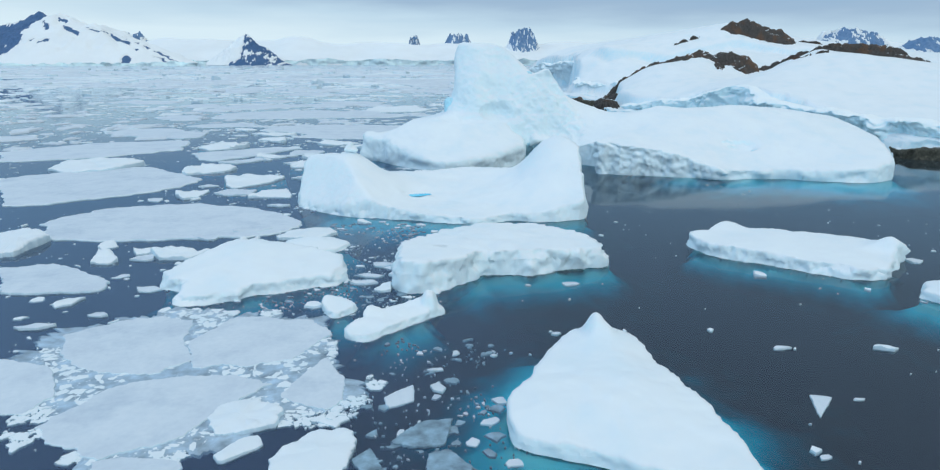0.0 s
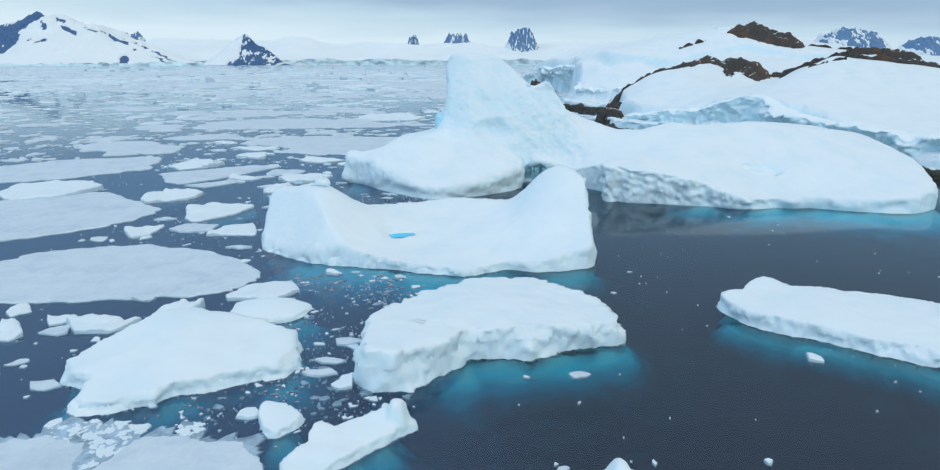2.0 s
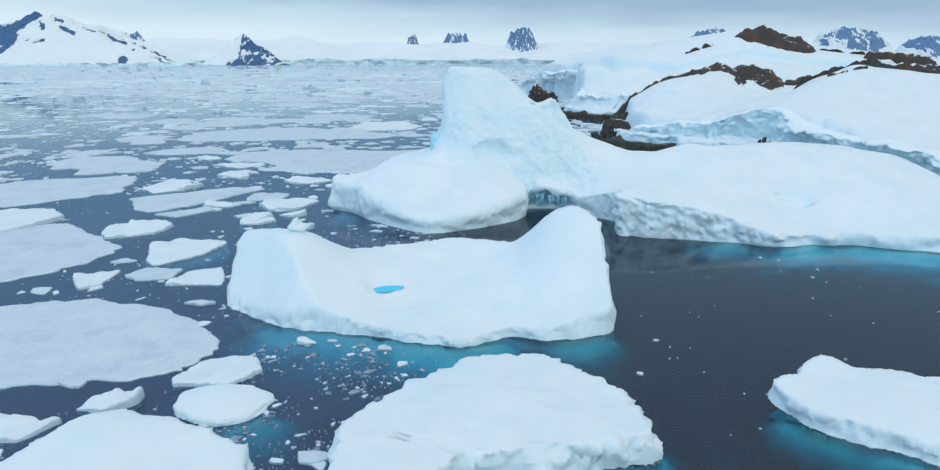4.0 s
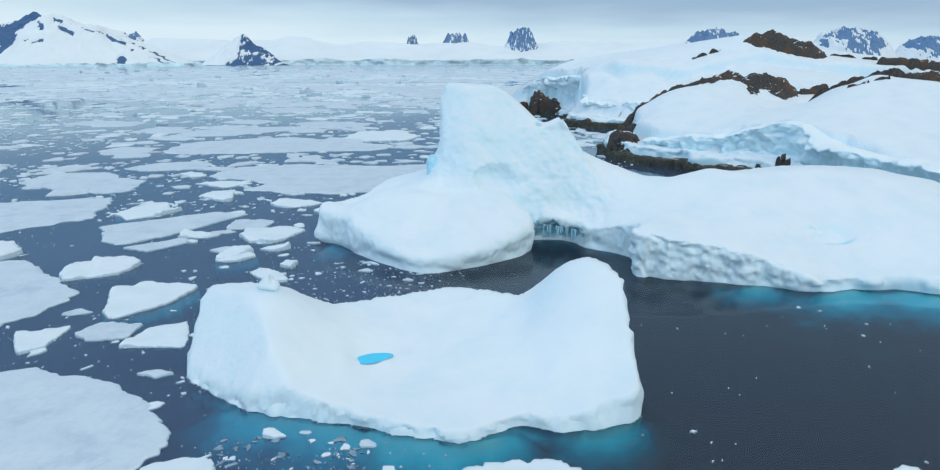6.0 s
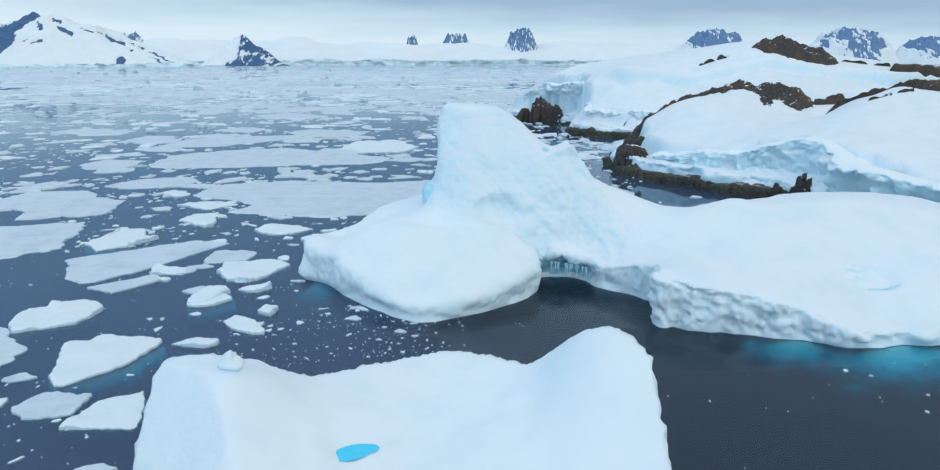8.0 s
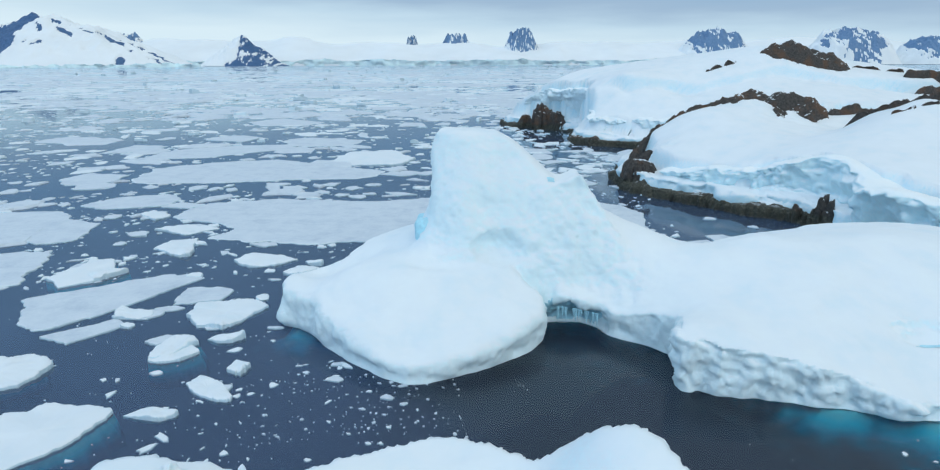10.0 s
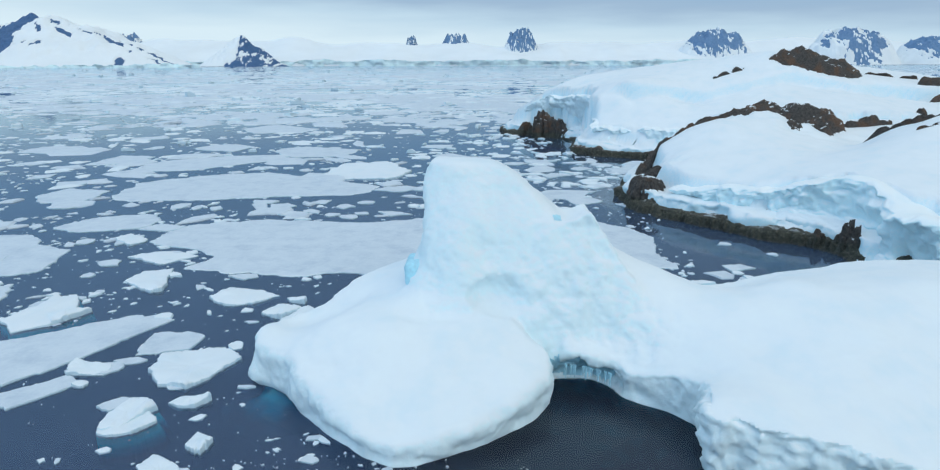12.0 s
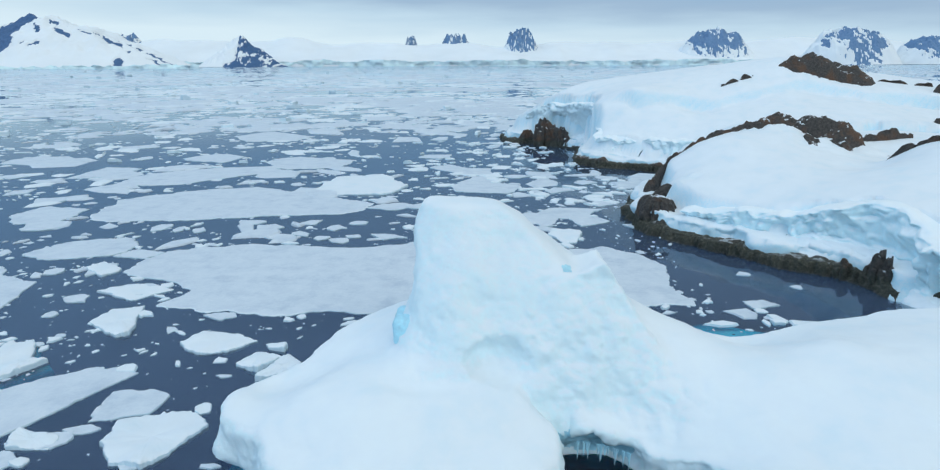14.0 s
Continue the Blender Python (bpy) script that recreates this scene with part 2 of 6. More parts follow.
ROCK = make_rock("shore_rock", (0.024, 0.023, 0.022), (0.115, 0.10, 0.09), (0.155, 0.075, 0.036), tide=True, flecks=True)
# far rock: the blue of distance haze is mixed into the base colours
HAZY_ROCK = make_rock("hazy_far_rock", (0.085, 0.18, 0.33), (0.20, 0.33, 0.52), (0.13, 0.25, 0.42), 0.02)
FAR_HAZED_ROCK = make_rock("far_hazed_rock", (0.032, 0.088, 0.20), (0.085, 0.18, 0.35), (0.05, 0.13, 0.27), 0.02)


def make_plain(name, color, rough, vary=0.08, scale=2.0):
    m, n, l, b = material(name)
    t = noise_node(n, l, scale, 4)
    r = ramp_node(n, l, t.outputs[0], [(0.3, tuple(c * (1 - vary) for c in color)), (0.7, tuple(min(1, c * (1 + vary)) for c in color))])
    l.new(r.outputs[0], b.inputs["Base Color"])
    b.inputs["Roughness"].default_value = rough
    return m


BLUE_CLIFF = make_snow("island_ice_cliff", (0.87, 0.93, 0.95), (0.66, 0.92, 0.985), steep=(0.3, 0.75), bump=0.18, scallop=0.3)
SLUSH = make_plain("grey_slush", (0.34, 0.45, 0.55), 0.35, 0.45, 1.4)
SUNK_ICE = make_plain("half_sunk_ice", (0.21, 0.32, 0.40), 0.3, 0.5, 2.2)
BLUE_ICE = make_plain("blue_ice", (0.42, 0.73, 0.88), 0.4, 0.2, 1.5)
POOL = make_plain("melt_pool_water", (0.06, 0.66, 0.95), 0.08)
FAR_SNOW = make_plain("far_snow", (0.85, 0.89, 0.91), 0.9, 0.04, 0.004)
FAR_ICE = make_plain("far_glacier_ice", (0.72, 0.90, 0.96), 0.7, 0.12, 0.03)


# ---- numeric tools ----
def lattice(ix, iy, iz, seed):
    h = (ix * 374761393 + iy * 668265263 + iz * 2147483647 + seed * 974634777) & 0xFFFFFFFF
    h = ((h ^ (h >> 13)) * 1274126177) & 0xFFFFFFFF
    h = ((h ^ (h >> 15)) * 2246822519) & 0xFFFFFFFF
    return ((h ^ (h >> 16)) & 0xFFFFFF) / float(0xFFFFFF)


def vnoise(x, y, z=0.0, seed=0):
    """Smooth value noise, -1 to 1."""
    x, y, z = np.broadcast_arrays(np.asarray(x, float), np.asarray(y, float), np.asarray(z, float))
    fx, fy, fz = np.floor(x), np.floor(y), np.floor(z)
    u, v, w = x - fx, y - fy, z - fz
    ix, iy, iz = fx.astype(np.int64), fy.astype(np.int64), fz.astype(np.int64)
    u, v, w = (s * s * s * (s * (s * 6 - 15) + 10) for s in (u, v, w))
    total = 0
    for a in (0, 1):
        for b in (0, 1):
            for c in (0, 1):
                k = (u if a else 1 - u) * (v if b else 1 - v) * (w if c else 1 - w)
                total = total + k * lattice(ix + a, iy + b, iz + c, seed)
    return total * 2 - 1


def fbm(x, y, z=0.0, seed=0, octaves=4, gain=0.5):
    total, amp, f = 0, 1.0, 1.0
    for i in range(octaves):
        total = total + amp * vnoise(x * f, y * f, np.asarray(z) * f, seed + 17 * i)
        amp, f = amp * gain, f * 2.03
    return total


def spline(points, per=8):
    """A closed smooth line through points of the plan."""
    p = np.array(points, float)
    n = len(p)
    out = []
    for i in range(n):
        a, b, c, d = p[i - 1], p[i], p[(i + 1) % n], p[(i + 2) % n]
        for s in np.arange(per) / per:
            out.append(0.5 * (2 * b + (c - a) * s + (2 * a - 5 * b + 4 * c - d) * s * s + (3 * b - a - 3 * c + d) * s ** 3))
    return np.array(out)


def signed_distance(x, y, line):
    """Metres outside (+) or inside (-) a closed line."""
    best = np.full(x.shape, 1e18)
    inside = np.zeros(x.shape, bool)
    for (ax, ay), (bx, by) in zip(line, np.roll(line, -1, axis=0)):
        dx, dy = bx - ax, by - ay
        s = np.clip(((x - ax) * dx + (y - ay) * dy) / (dx * dx + dy * dy + 1e-9), 0, 1)
        best = np.minimum(best, (x - ax - s * dx) ** 2 + (y - ay - s * dy) ** 2)
        cross = (ay > y) != (by > y)
        inside ^= cross & (x < dx * (y - ay) / (by - ay + 1e-12) + ax)
    return np.where(inside, -1, 1) * np.sqrt(best)


def swell(x, y, marks, soft):
    """A smooth surface through heights known at a few places."""
    m = np.array(marks, float)
    base = m[:, 2].mean()
    d = np.sqrt((m[:, None, 0] - m[None, :, 0]) ** 2 + (m[:, None, 1] - m[None, :, 1]) ** 2 + soft ** 2)
    w = np.linalg.solve(d, m[:, 2] - base)
    z = np.full(x.shape, base)
    for (mx, my, _), k in zip(m, w):
        z += k * np.sqrt((x - mx) ** 2 + (y - my) ** 2 + soft ** 2)
    return z


def smin(values, k):
    """The least of several surfaces, with rounded seams."""
    return -k * np.log(sum(np.exp(-np.clip(v, -60, 60) / k) for v in values))


def sheet(name, x, y, z, keep, mat, smooth=True):
    """A mesh from a bent grid, without the faces where keep is false."""
    r, c = x.shape
    idx = np.arange(r * c).reshape(r, c)
    q = np.stack([idx[:-1, :-1], idx[:-1, 1:], idx[1:, 1:], idx[1:, :-1]], -1).reshape(-1, 4)
    k = keep.ravel()[q].any(axis=1)
    q = q[k]
    used, inv = np.unique(q, return_inverse=True)
    co = np.stack([x.ravel(), y.ravel(), z.ravel()], -1)[used]
    return raw_mesh(name, co, inv.reshape(-1, 4), mat, smooth)


def raw_mesh(name, co, quads, mat, smooth=True):
    me = bpy.data.meshes.new(name)
    n, k = len(quads), quads.shape[1]
    me.vertices.add(len(co))
    me.vertices.foreach_set("co", np.asarray(co, np.float32).ravel())
    me.loops.add(n * k)
    me.loops.foreach_set("vertex_index", np.asarray(quads, np.int32).ravel())
    me.polygons.add(n)
    me.polygons.foreach_set("loop_start", np.arange(0, n * k, k, dtype=np.int32))
    me.polygons.foreach_set("use_smooth", np.full(n, smooth))
    me.update(calc_edges=True)
    me.validate()
    me.materials.append(mat)
    return me


def part(name, me, parent, label=""):
    ob = new(name, me)
    ob.parent = parent
    if label:
        ob["label"] = label
    return ob


def shoulder(d, width, edge):
    """Rounds a body off towards its rim: edge is the share of the height that the rim keeps."""
    s = np.clip(d / width, 0, 1)
    return edge + (1 - edge) * (1 - (1 - s) ** 2.2)


def land(line, height, res, cliff=0.6, lean=0.8, ragged=0.25, rough=0.12, under=1.6, seed=1, halos=(), grain=0.55):
    """The bent grid of a floating or standing body: a ragged outline, a steep rim and a foot under the water,
    which runs out shallow near the halos (x, y, reach) and is cut back elsewhere."""
    lo, hi = line.min(0) - 8, line.max(0) + 8
    x, y = np.meshgrid(np.arange(lo[0], hi[0], res), np.arange(lo[1], hi[1], res))
    sd = signed_distance(x, y, line)
    jag = ragged * fbm(x * grain, y * grain, 0, seed, 3, 0.5)
    gy, gx = np.gradient(sd + 0.5 * ragged * fbm(x * grain, y * grain, 0, seed, 1), res)
    sd = sd + jag * np.clip(1.5 - np.abs(sd) / 6, 0, 1)
    g = np.sqrt(gx * gx + gy * gy) + 1e-6
    gx, gy = gx / g, gy / g
    near = np.abs(sd) < 0.52 * res * np.maximum(np.abs(gx), np.abs(gy)) + 0.1 * res
    x, y, sd = np.where(near, x - gx * sd, x), np.where(near, y - gy * sd, y), np.where(near, 0.0, sd)
    d = -sd
    top = np.maximum(height(x, y, d), 0.06)
    rise = np.clip(d / cliff, 0, 1)
    prof = np.where(rise < 1, rise ** 0.85 * (0.84 + 0.16 * rise), 1.0)
    # shore points within a halo keep a shallow foot; it sinks with the distance from them
    shallow, sunk = np.zeros(x.shape), np.full(x.shape, 60.0)
    if halos:
        wet, drop = np.zeros(len(line)), np.full(len(line), 2.2)
        for hx, hy, reach, *slope in halos:
            ox, oy = line[((line - np.array([hx, hy])) ** 2).sum(1).argmin()]
            w = np.exp(-(((line[:, 0] - ox) ** 2 + (line[:, 1] - oy) ** 2) / (1.25 * reach) ** 2) ** 1.5)
            drop = np.where(w > wet, slope[0] if slope else 2.2, drop)
            wet = np.maximum(wet, w)
        for (ox, oy), w, fall_at in zip(line, wet, drop):
            if w > 0.03:
                r = np.sqrt((x - ox) ** 2 + (y - oy) ** 2)
                sunk = np.minimum(sunk, fall_at * np.maximum(r - np.maximum(-sd, 0), 0) + 0.7 * np.maximum(r - 7, 0) + 4.5 * (1 - w) ** 1.2)
        shallow = np.clip(1 - sunk / 12, 0, 1)
    fall = under * (1 + 0.3 * fbm(x * 0.4, y * 0.4, 3, seed + 5, 3))
    z = np.where(d > 0, top * prof, -fall * np.abs(sd))
    # under the body the hull comes up again to the waterline
    sunk = np.maximum(sunk * (1 + 0.25 * fbm(x * 0.4, y * 0.4, 3, seed + 5, 3)) - 1.6 * np.maximum(d, 0), 0.1 * np.maximum(sd, 0)) + 0.15 + 0.02 * np.maximum(sd - 2, 0) ** 2
    foot = -1.93 * (1 - np.exp(-sunk / 3.4)) - 0.01 - 0.01 * np.maximum(sunk - 6, 0) ** 2
    shift = np.where(d < 0, 0, np.where(d < cliff, lean * d, lean * cliff * np.exp(-np.clip(d - cliff, 0, 99) / (2.0 * cliff))))
    x2, y2 = x + gx * shift, y + gy * shift
    steep = np.clip(1 - np.abs(d - cliff * 0.7) / (cliff * 1.2), 0, 1)
    amp = rough * steep
    crag = amp * (fbm(x2 * 1.2, y2 * 1.2, z * 1.3, seed + 9, 4, 0.6) + 0.8 * np.abs(fbm(x2 * 1.8, y2 * 1.8, z * 2.0, seed + 11, 3)) - 0.25)
    x2, y2 = x2 + gx * crag, y2 + gy * crag
    z = z + np.where(d > 0, 0.25 * rough * fbm(x * 0.9, y * 0.9, 0, seed + 21, 3) * np.clip(d / cliff, 0, 1), 0)
    return x2, y2, z, sd, shallow, foot


def quad_share(name, x, y, z, pick, mat):
    """The faces all of whose corners are picked."""
    r, c = x.shape
    idx = np.arange(r * c).reshape(r, c)
    q = np.stack([idx[:-1, :-1], idx[:-1, 1:], idx[1:, 1:], idx[1:, :-1]], -1).reshape(-1, 4)
    q = q[pick(q)]
    used, inv = np.unique(q, return_inverse=True)
    return raw_mesh(name, np.stack([x.ravel(), y.ravel(), z.ravel()], -1)[used], inv.reshape(-1, 4), mat)


def iceberg(points, marks, res, label, name="iceberg", soft=1.2, cliff=0.6, lean=0.8, ragged=0.25, rough=0.12, seed=1, shape=None, halos=(), round_w=1.5, round_e=0.6):
    """A floating berg: snow on top, an icy rim and the foot under the water."""
    line = spline(points, 8)

    def height(x, y, d):
        h = swell(x, y, marks, soft)
        return h * shoulder(d, round_w, round_e) if shape is None else shape(x, y, d, h)

    x, y, z, sd, shallow, foot = land(line, height, res, cliff, lean, ragged, rough, 1.8, seed, halos)
    dd, hh = -sd.ravel(), shallow.ravel()
    ob = tagged(new(name), label, "iceberg", "icebergs")
    zb, zf = np.where(sd > 0, -0.06, z), foot
    part("snow_top", quad_share("snow_top", x, y, zb, lambda q: dd[q].max(1) > cliff * 0.7, SNOW), ob, "smooth wind-packed snow")
    part("ice_cliff", quad_share("ice_cliff", x, y, zb, lambda q: (dd[q].max(1) > 0) & (dd[q].max(1) <= cliff * 0.7), ICE_CLIFF), ob, "rough bluish ice rim")
    part("ice_foot", quad_share("ice_foot", x, y, zf, lambda q: (dd[q].min(1) < 3) & (hh[q].max(1) > 0.0), FOOT), ob, "ice below the waterline, turquoise depth fade in its colour")
    return ob


# ---- sea ----
def disc(name, z, radius, mat, rings):
    t = np.linspace(0, 2 * np.pi, 97)[:-1]
    co = [(0, 0, z)]
    for r in rings:
        co += [(r * radius * np.cos(a), r * radius * np.sin(a), z) for a in t]
    bm = bmesh.new()
    vs = [bm.verts.new(c) for c in co]
    for i in range(96):
        bm.faces.new((vs[0], vs[1 + i], vs[1 + (i + 1) % 96]))
        for k in range(len(rings) - 1):
            a, b = 1 + 96 * k, 1 + 96 * (k + 1)
            bm.faces.new((vs[a + i], vs[b + i], vs[b + (i + 1) % 96], vs[a + (i + 1) % 96]))
    me = bpy.data.meshes.new(name)
    bm.to_mesh(me)
    bm.free()
    me.materials.append(mat)
    return new(name, me)


RINGS = (0.02, 0.08, 0.25, 0.6, 1.0)
tagged(disc("water", 0.0, 4900, WATER, RINGS), "calm dark slate-blue polar sea water", "water", kind="structure")
# added dark sheet close under the surface stands in for lightless deep water
tagged(disc("sea_bed", -1.95, 4900, DEEP, RINGS), "dark sheet added in place of the unlit deep water", "sea bed", kind="structure")

# ---- icebergs ----
def tip_shape(x, y, d, h):
    """A low wedge with a blunt thumb of ice at its far end and lumpy sides."""
    thumb = 0.7 * np.exp(-(((x - 5.3) / 0.3) ** 2 + ((y - 23.85) / 0.5) ** 2) ** 1.3)
    return (h + 0.07 * fbm(x * 0.9, y * 0.9, 0, 13, 3)) * shoulder(d, 0.7, 0.7) + thumb * np.clip(d / 0.6, 0, 1)


iceberg([(1.4, 19.7), (1.3, 18.1), (1.9, 17.4), (3.3, 16.9), (5, 16.2), (7.3, 15.3), (8.5, 15.3), (8.75, 16.5), (8.5, 18.4), (8.0, 20.3), (7.6, 22.2), (7.1, 23.8), (6.5, 24.8), (5.4, 25.1), (4.3, 24.7), (3.4, 23.7), (2.8, 22.3), (2.2, 21)],
        [(5.4, 23.6, 1.45), (4.95, 23.6, 1.25), (5.85, 23.6, 1.3), (5.4, 23.0, 1.35), (4.4, 24.0, 0.95), (6.3, 24.1, 1.0), (4.0, 22.9, 0.95), (3.4, 22.5, 0.8), (7.2, 22.5, 0.65), (3, 19, 0.85), (5.5, 20, 1.1), (4, 17.4, 0.55), (7.6, 16.5, 0.5), (2, 18.5, 0.6)],
        0.1, "white triangular iceberg with a pointed snow tip, low in the water", soft=0.2, cliff=0.6, lean=0.85, ragged=0.12, rough=0.08, seed=3, shape=tip_shape, halos=[(1.2, 21.5, 3.4, 1.2), (8.9, 19.5, 3.4, 1.2), (2, 16, 2.0, 1.0)])
iceberg([(-4.5, 35), (-4.0, 32.5), (-3, 31.7), (-1.9, 31.9), (-0.4, 32.8), (0.5, 33.6), (0.9, 34.6), (2.1, 34.7), (4.4, 35), (6.6, 36), (8, 36.4), (8.4, 37.6), (7.7, 40), (6.3, 42.6), (5.0, 44), (3.6, 44.5), (1.2, 43.7), (-1.8, 40.7), (-3.3, 39.0), (-4.2, 37.4)],
        [(-3.6, 32.8, 1.7), (-3, 36, 1.5), (0.8, 35.5, 1.45), (4, 37, 1.35), (7.6, 38, 1.1), (3.8, 43, 0.8), (-1, 40, 1.2), (2, 39, 1.45), (-0.5, 33.6, 1.6)],
        0.12, "flat-topped white iceberg with a crumbling notched front", soft=0.8, cliff=1.0, lean=0.72, ragged=0.3, rough=0.3, seed=4, round_w=1.0, round_e=0.75, halos=[(2.5, 33.4, 3.2), (5.5, 34.2, 3.6), (8.3, 36, 2.4)])


def bow_shape(x, y, d, h):
    """A steep face rises from the left of the waterline to a sharp ridge; the pool lies in a level dip."""
    rise = np.minimum(((x + 10.3) * 3.9 + (y - 49.6) * 4.7) / 6.11, ((x + 4.6) * 2.1 + (y - 47.5) * 5.7) / 6.07)
    h = smin([h, 0.35 + 1.4 * np.maximum(rise, 0) + 0.12 * fbm(x * 0.5, y * 0.5, 0, 15, 3)], 0.12)
    r = np.sqrt(((x + 4.5) / 1.3) ** 2 + ((y - 53.0) / 1.1) ** 2)
    k = np.exp(-r ** 4)
    return (h * (1 - k) + 0.95 * k) * shoulder(d, 0.7, 0.82)


bow = iceberg([(-15.3, 54.2), (-13.7, 51.8), (-10.9, 49.7), (-7.6, 48.5), (-4.4, 47.8), (-0.7, 46.7), (1.1, 46.7), (3.4, 47.7), (5.3, 47.4), (7.6, 47.9), (9.2, 48.9), (9.65, 52.0), (9.7, 54.8), (7.9, 56.9), (4.7, 58.7), (1, 61.3), (-3.5, 60.6), (-8, 58.1), (-11, 57.2), (-14.2, 57)],
              [(-10.4, 54.7, 4.6), (-11.4, 54.9, 4.3), (-9.5, 54.9, 4.1), (-10.4, 55.5, 4.2), (-10.5, 53.8, 4.15), (-13.3, 53.6, 3.75), (-12.3, 54.6, 4.15), (-14.0, 55.2, 4.0), (-11.5, 52.5, 3.9), (-9.0, 52.0, 2.9), (7.4, 55.8, 5.6), (9.1, 54.0, 4.7), (-7.7, 57.4, 2.4), (0.8, 60.6, 2.2), (4.4, 57.9, 2.85), (3.0, 58.8, 2.3), (6.1, 56.6, 4.85), (4.2, 55.5, 2.2), (-4.5, 53, 0.95), (-7, 50, 1.3), (0, 47.7, 0.5), (5, 48.6, 0.75), (8.6, 50.5, 1.9), (1, 54, 1.25)],
              0.15, "white boat-shaped iceberg, high at both ends, with a small melt pool", soft=0.5, cliff=0.55, lean=0.75, ragged=0.18, rough=0.2, seed=5, shape=bow_shape, halos=[(-9, 48.5, 3.5, 1.3), (-6, 47, 4.0, 1.1), (-2.5, 46, 4.2, 1.1), (1, 45.8, 3, 1.6), (8, 47, 2.2)])
rim = spline([(-5.5, 52.6), (-5.0, 52.3), (-4.2, 52.5), (-3.4, 53.2), (-3.6, 53.6), (-4.6, 53.6), (-5.4, 53.1)], 6)
bm = bmesh.new()
bm.faces.new([bm.verts.new((px, py, 1.0)) for px, py in rim])
me = bpy.data.meshes.new("melt_pool")
bm.to_mesh(me)
bm.free()
me.materials.append(POOL)
part("melt_pool", me, bow.children[0], "bright blue meltwater")

bm = bmesh.new()
bmesh.ops.create_icosphere(bm, subdivisions=3, radius=0.45, matrix=Matrix.Translation((-10.4, 54.7, 4.95)))
for v in bm.verts:
    p = v.co
    k = float(fbm(np.array([p.x * 1.6]), np.array([p.y * 1.6]), np.array([p.z * 1.6]), 12, 3)[0])
    v.co = p + (p - Vector((-10.4, 54.7, 4.75))) * (0.6 * k) + Vector(((p.x + 10.4) * 0.9, (p.y - 54.7) * 0.9, 0)) * (max(0.0, 4.95 - p.z) * 2.2 - max(0.0, p.z - 4.9) * 1.2)
for f in bm.faces:
    f.smooth = True
me = bpy.data.meshes.new("ice_knob")
bm.to_mesh(me)
bm.free()
me.materials.append(SNOW)
part("ice_knob", me, bow.children[0], "small lumpy knob of ice")


def surface_net(f, origin, res):
    """The smooth skin round the places of a block of cells where f is below nought: points and four-sided faces."""
    nx, ny, nz = f.shape
    inside = f < 0
    count = np.zeros((nx - 1, ny - 1, nz - 1), np.uint8)
    corners = [(a, b, c) for a in (0, 1) for b in (0, 1) for c in (0, 1)]
    for a, b, c in corners:
        count += inside[a:nx - 1 + a, b:ny - 1 + b, c:nz - 1 + c]
    ci, cj, ck = np.nonzero((count > 0) & (count < 8))
    number = np.full(count.shape, -1, np.int64)
    number[ci, cj, ck] = np.arange(len(ci))
    value = {k: f[ci + k[0], cj + k[1], ck + k[2]] for k in corners}
    total, hits = np.zeros((len(ci), 3)), np.zeros(len(ci))
    for p in corners:
        for axis in range(3):
            if p[axis]:
                continue
            q = tuple(v + (i == axis) for i, v in enumerate(p))
            va, vb = value[p], value[q]
            cut = (va < 0) != (vb < 0)
            s = np.where(cut, va / np.where(cut, va - vb, 1.0), 0.0)
            at = np.array(p, float)[None, :] + s[:, None] * np.eye(3)[axis][None, :]
            total += np.where(cut[:, None], at, 0)
            hits += cut
    co = np.array(origin)[None, :] + res * (np.stack([ci, cj, ck], -1) + total / hits[:, None])
    quads = []
    for axis in range(3):
        u, v = (axis + 1) % 3, (axis + 2) % 3
        near = [slice(None)] * 3
        far = [slice(None)] * 3
        near[axis], far[axis] = slice(0, -1), slice(1, None)
        a, b = inside[tuple(near)], inside[tuple(far)]
        e = np.stack(np.nonzero(a != b), -1)
        e = e[(e[:, u] > 0) & (e[:, v] > 0) & (e[:, u] < f.shape[u] - 1) & (e[:, v] < f.shape[v] - 1)]
        ring = []
        for du, dv in ((-1, -1), (0, -1), (0, 0), (-1, 0)):
            k = e.copy()
            k[:, u] += du
            k[:, v] += dv
            ring.append(number[k[:, 0], k[:, 1], k[:, 2]])
        ring = np.stack(ring, -1)
        flip = ~a[e[:, 0], e[:, 1], e[:, 2]]
        ring[flip] = ring[flip][:, ::-1]
        quads.append(ring)
    return co, np.concatenate(quads)


def point_normals(co, quads):
    a, b, c, d = (co[quads[:, i]] for i in range(4))
    n = np.cross(c - a, d - b)
    total = np.zeros_like(co)
    for i in range(4):
        for k in range(3):
            total[:, k] += np.bincount(quads[:, i], n[:, k], len(co))
    return total / (np.sqrt((total ** 2).sum(1)) + 1e-12)[:, None]


def round_max(values, k):
    return k * np.log(sum(np.exp(np.clip(v, -40 * k, 40 * k) / k) for v in values))


def bump_at(x, y, cx, cy, rx, ry):
    return np.exp(-((x - cx) / rx) ** 2 - ((y - cy) / ry) ** 2)


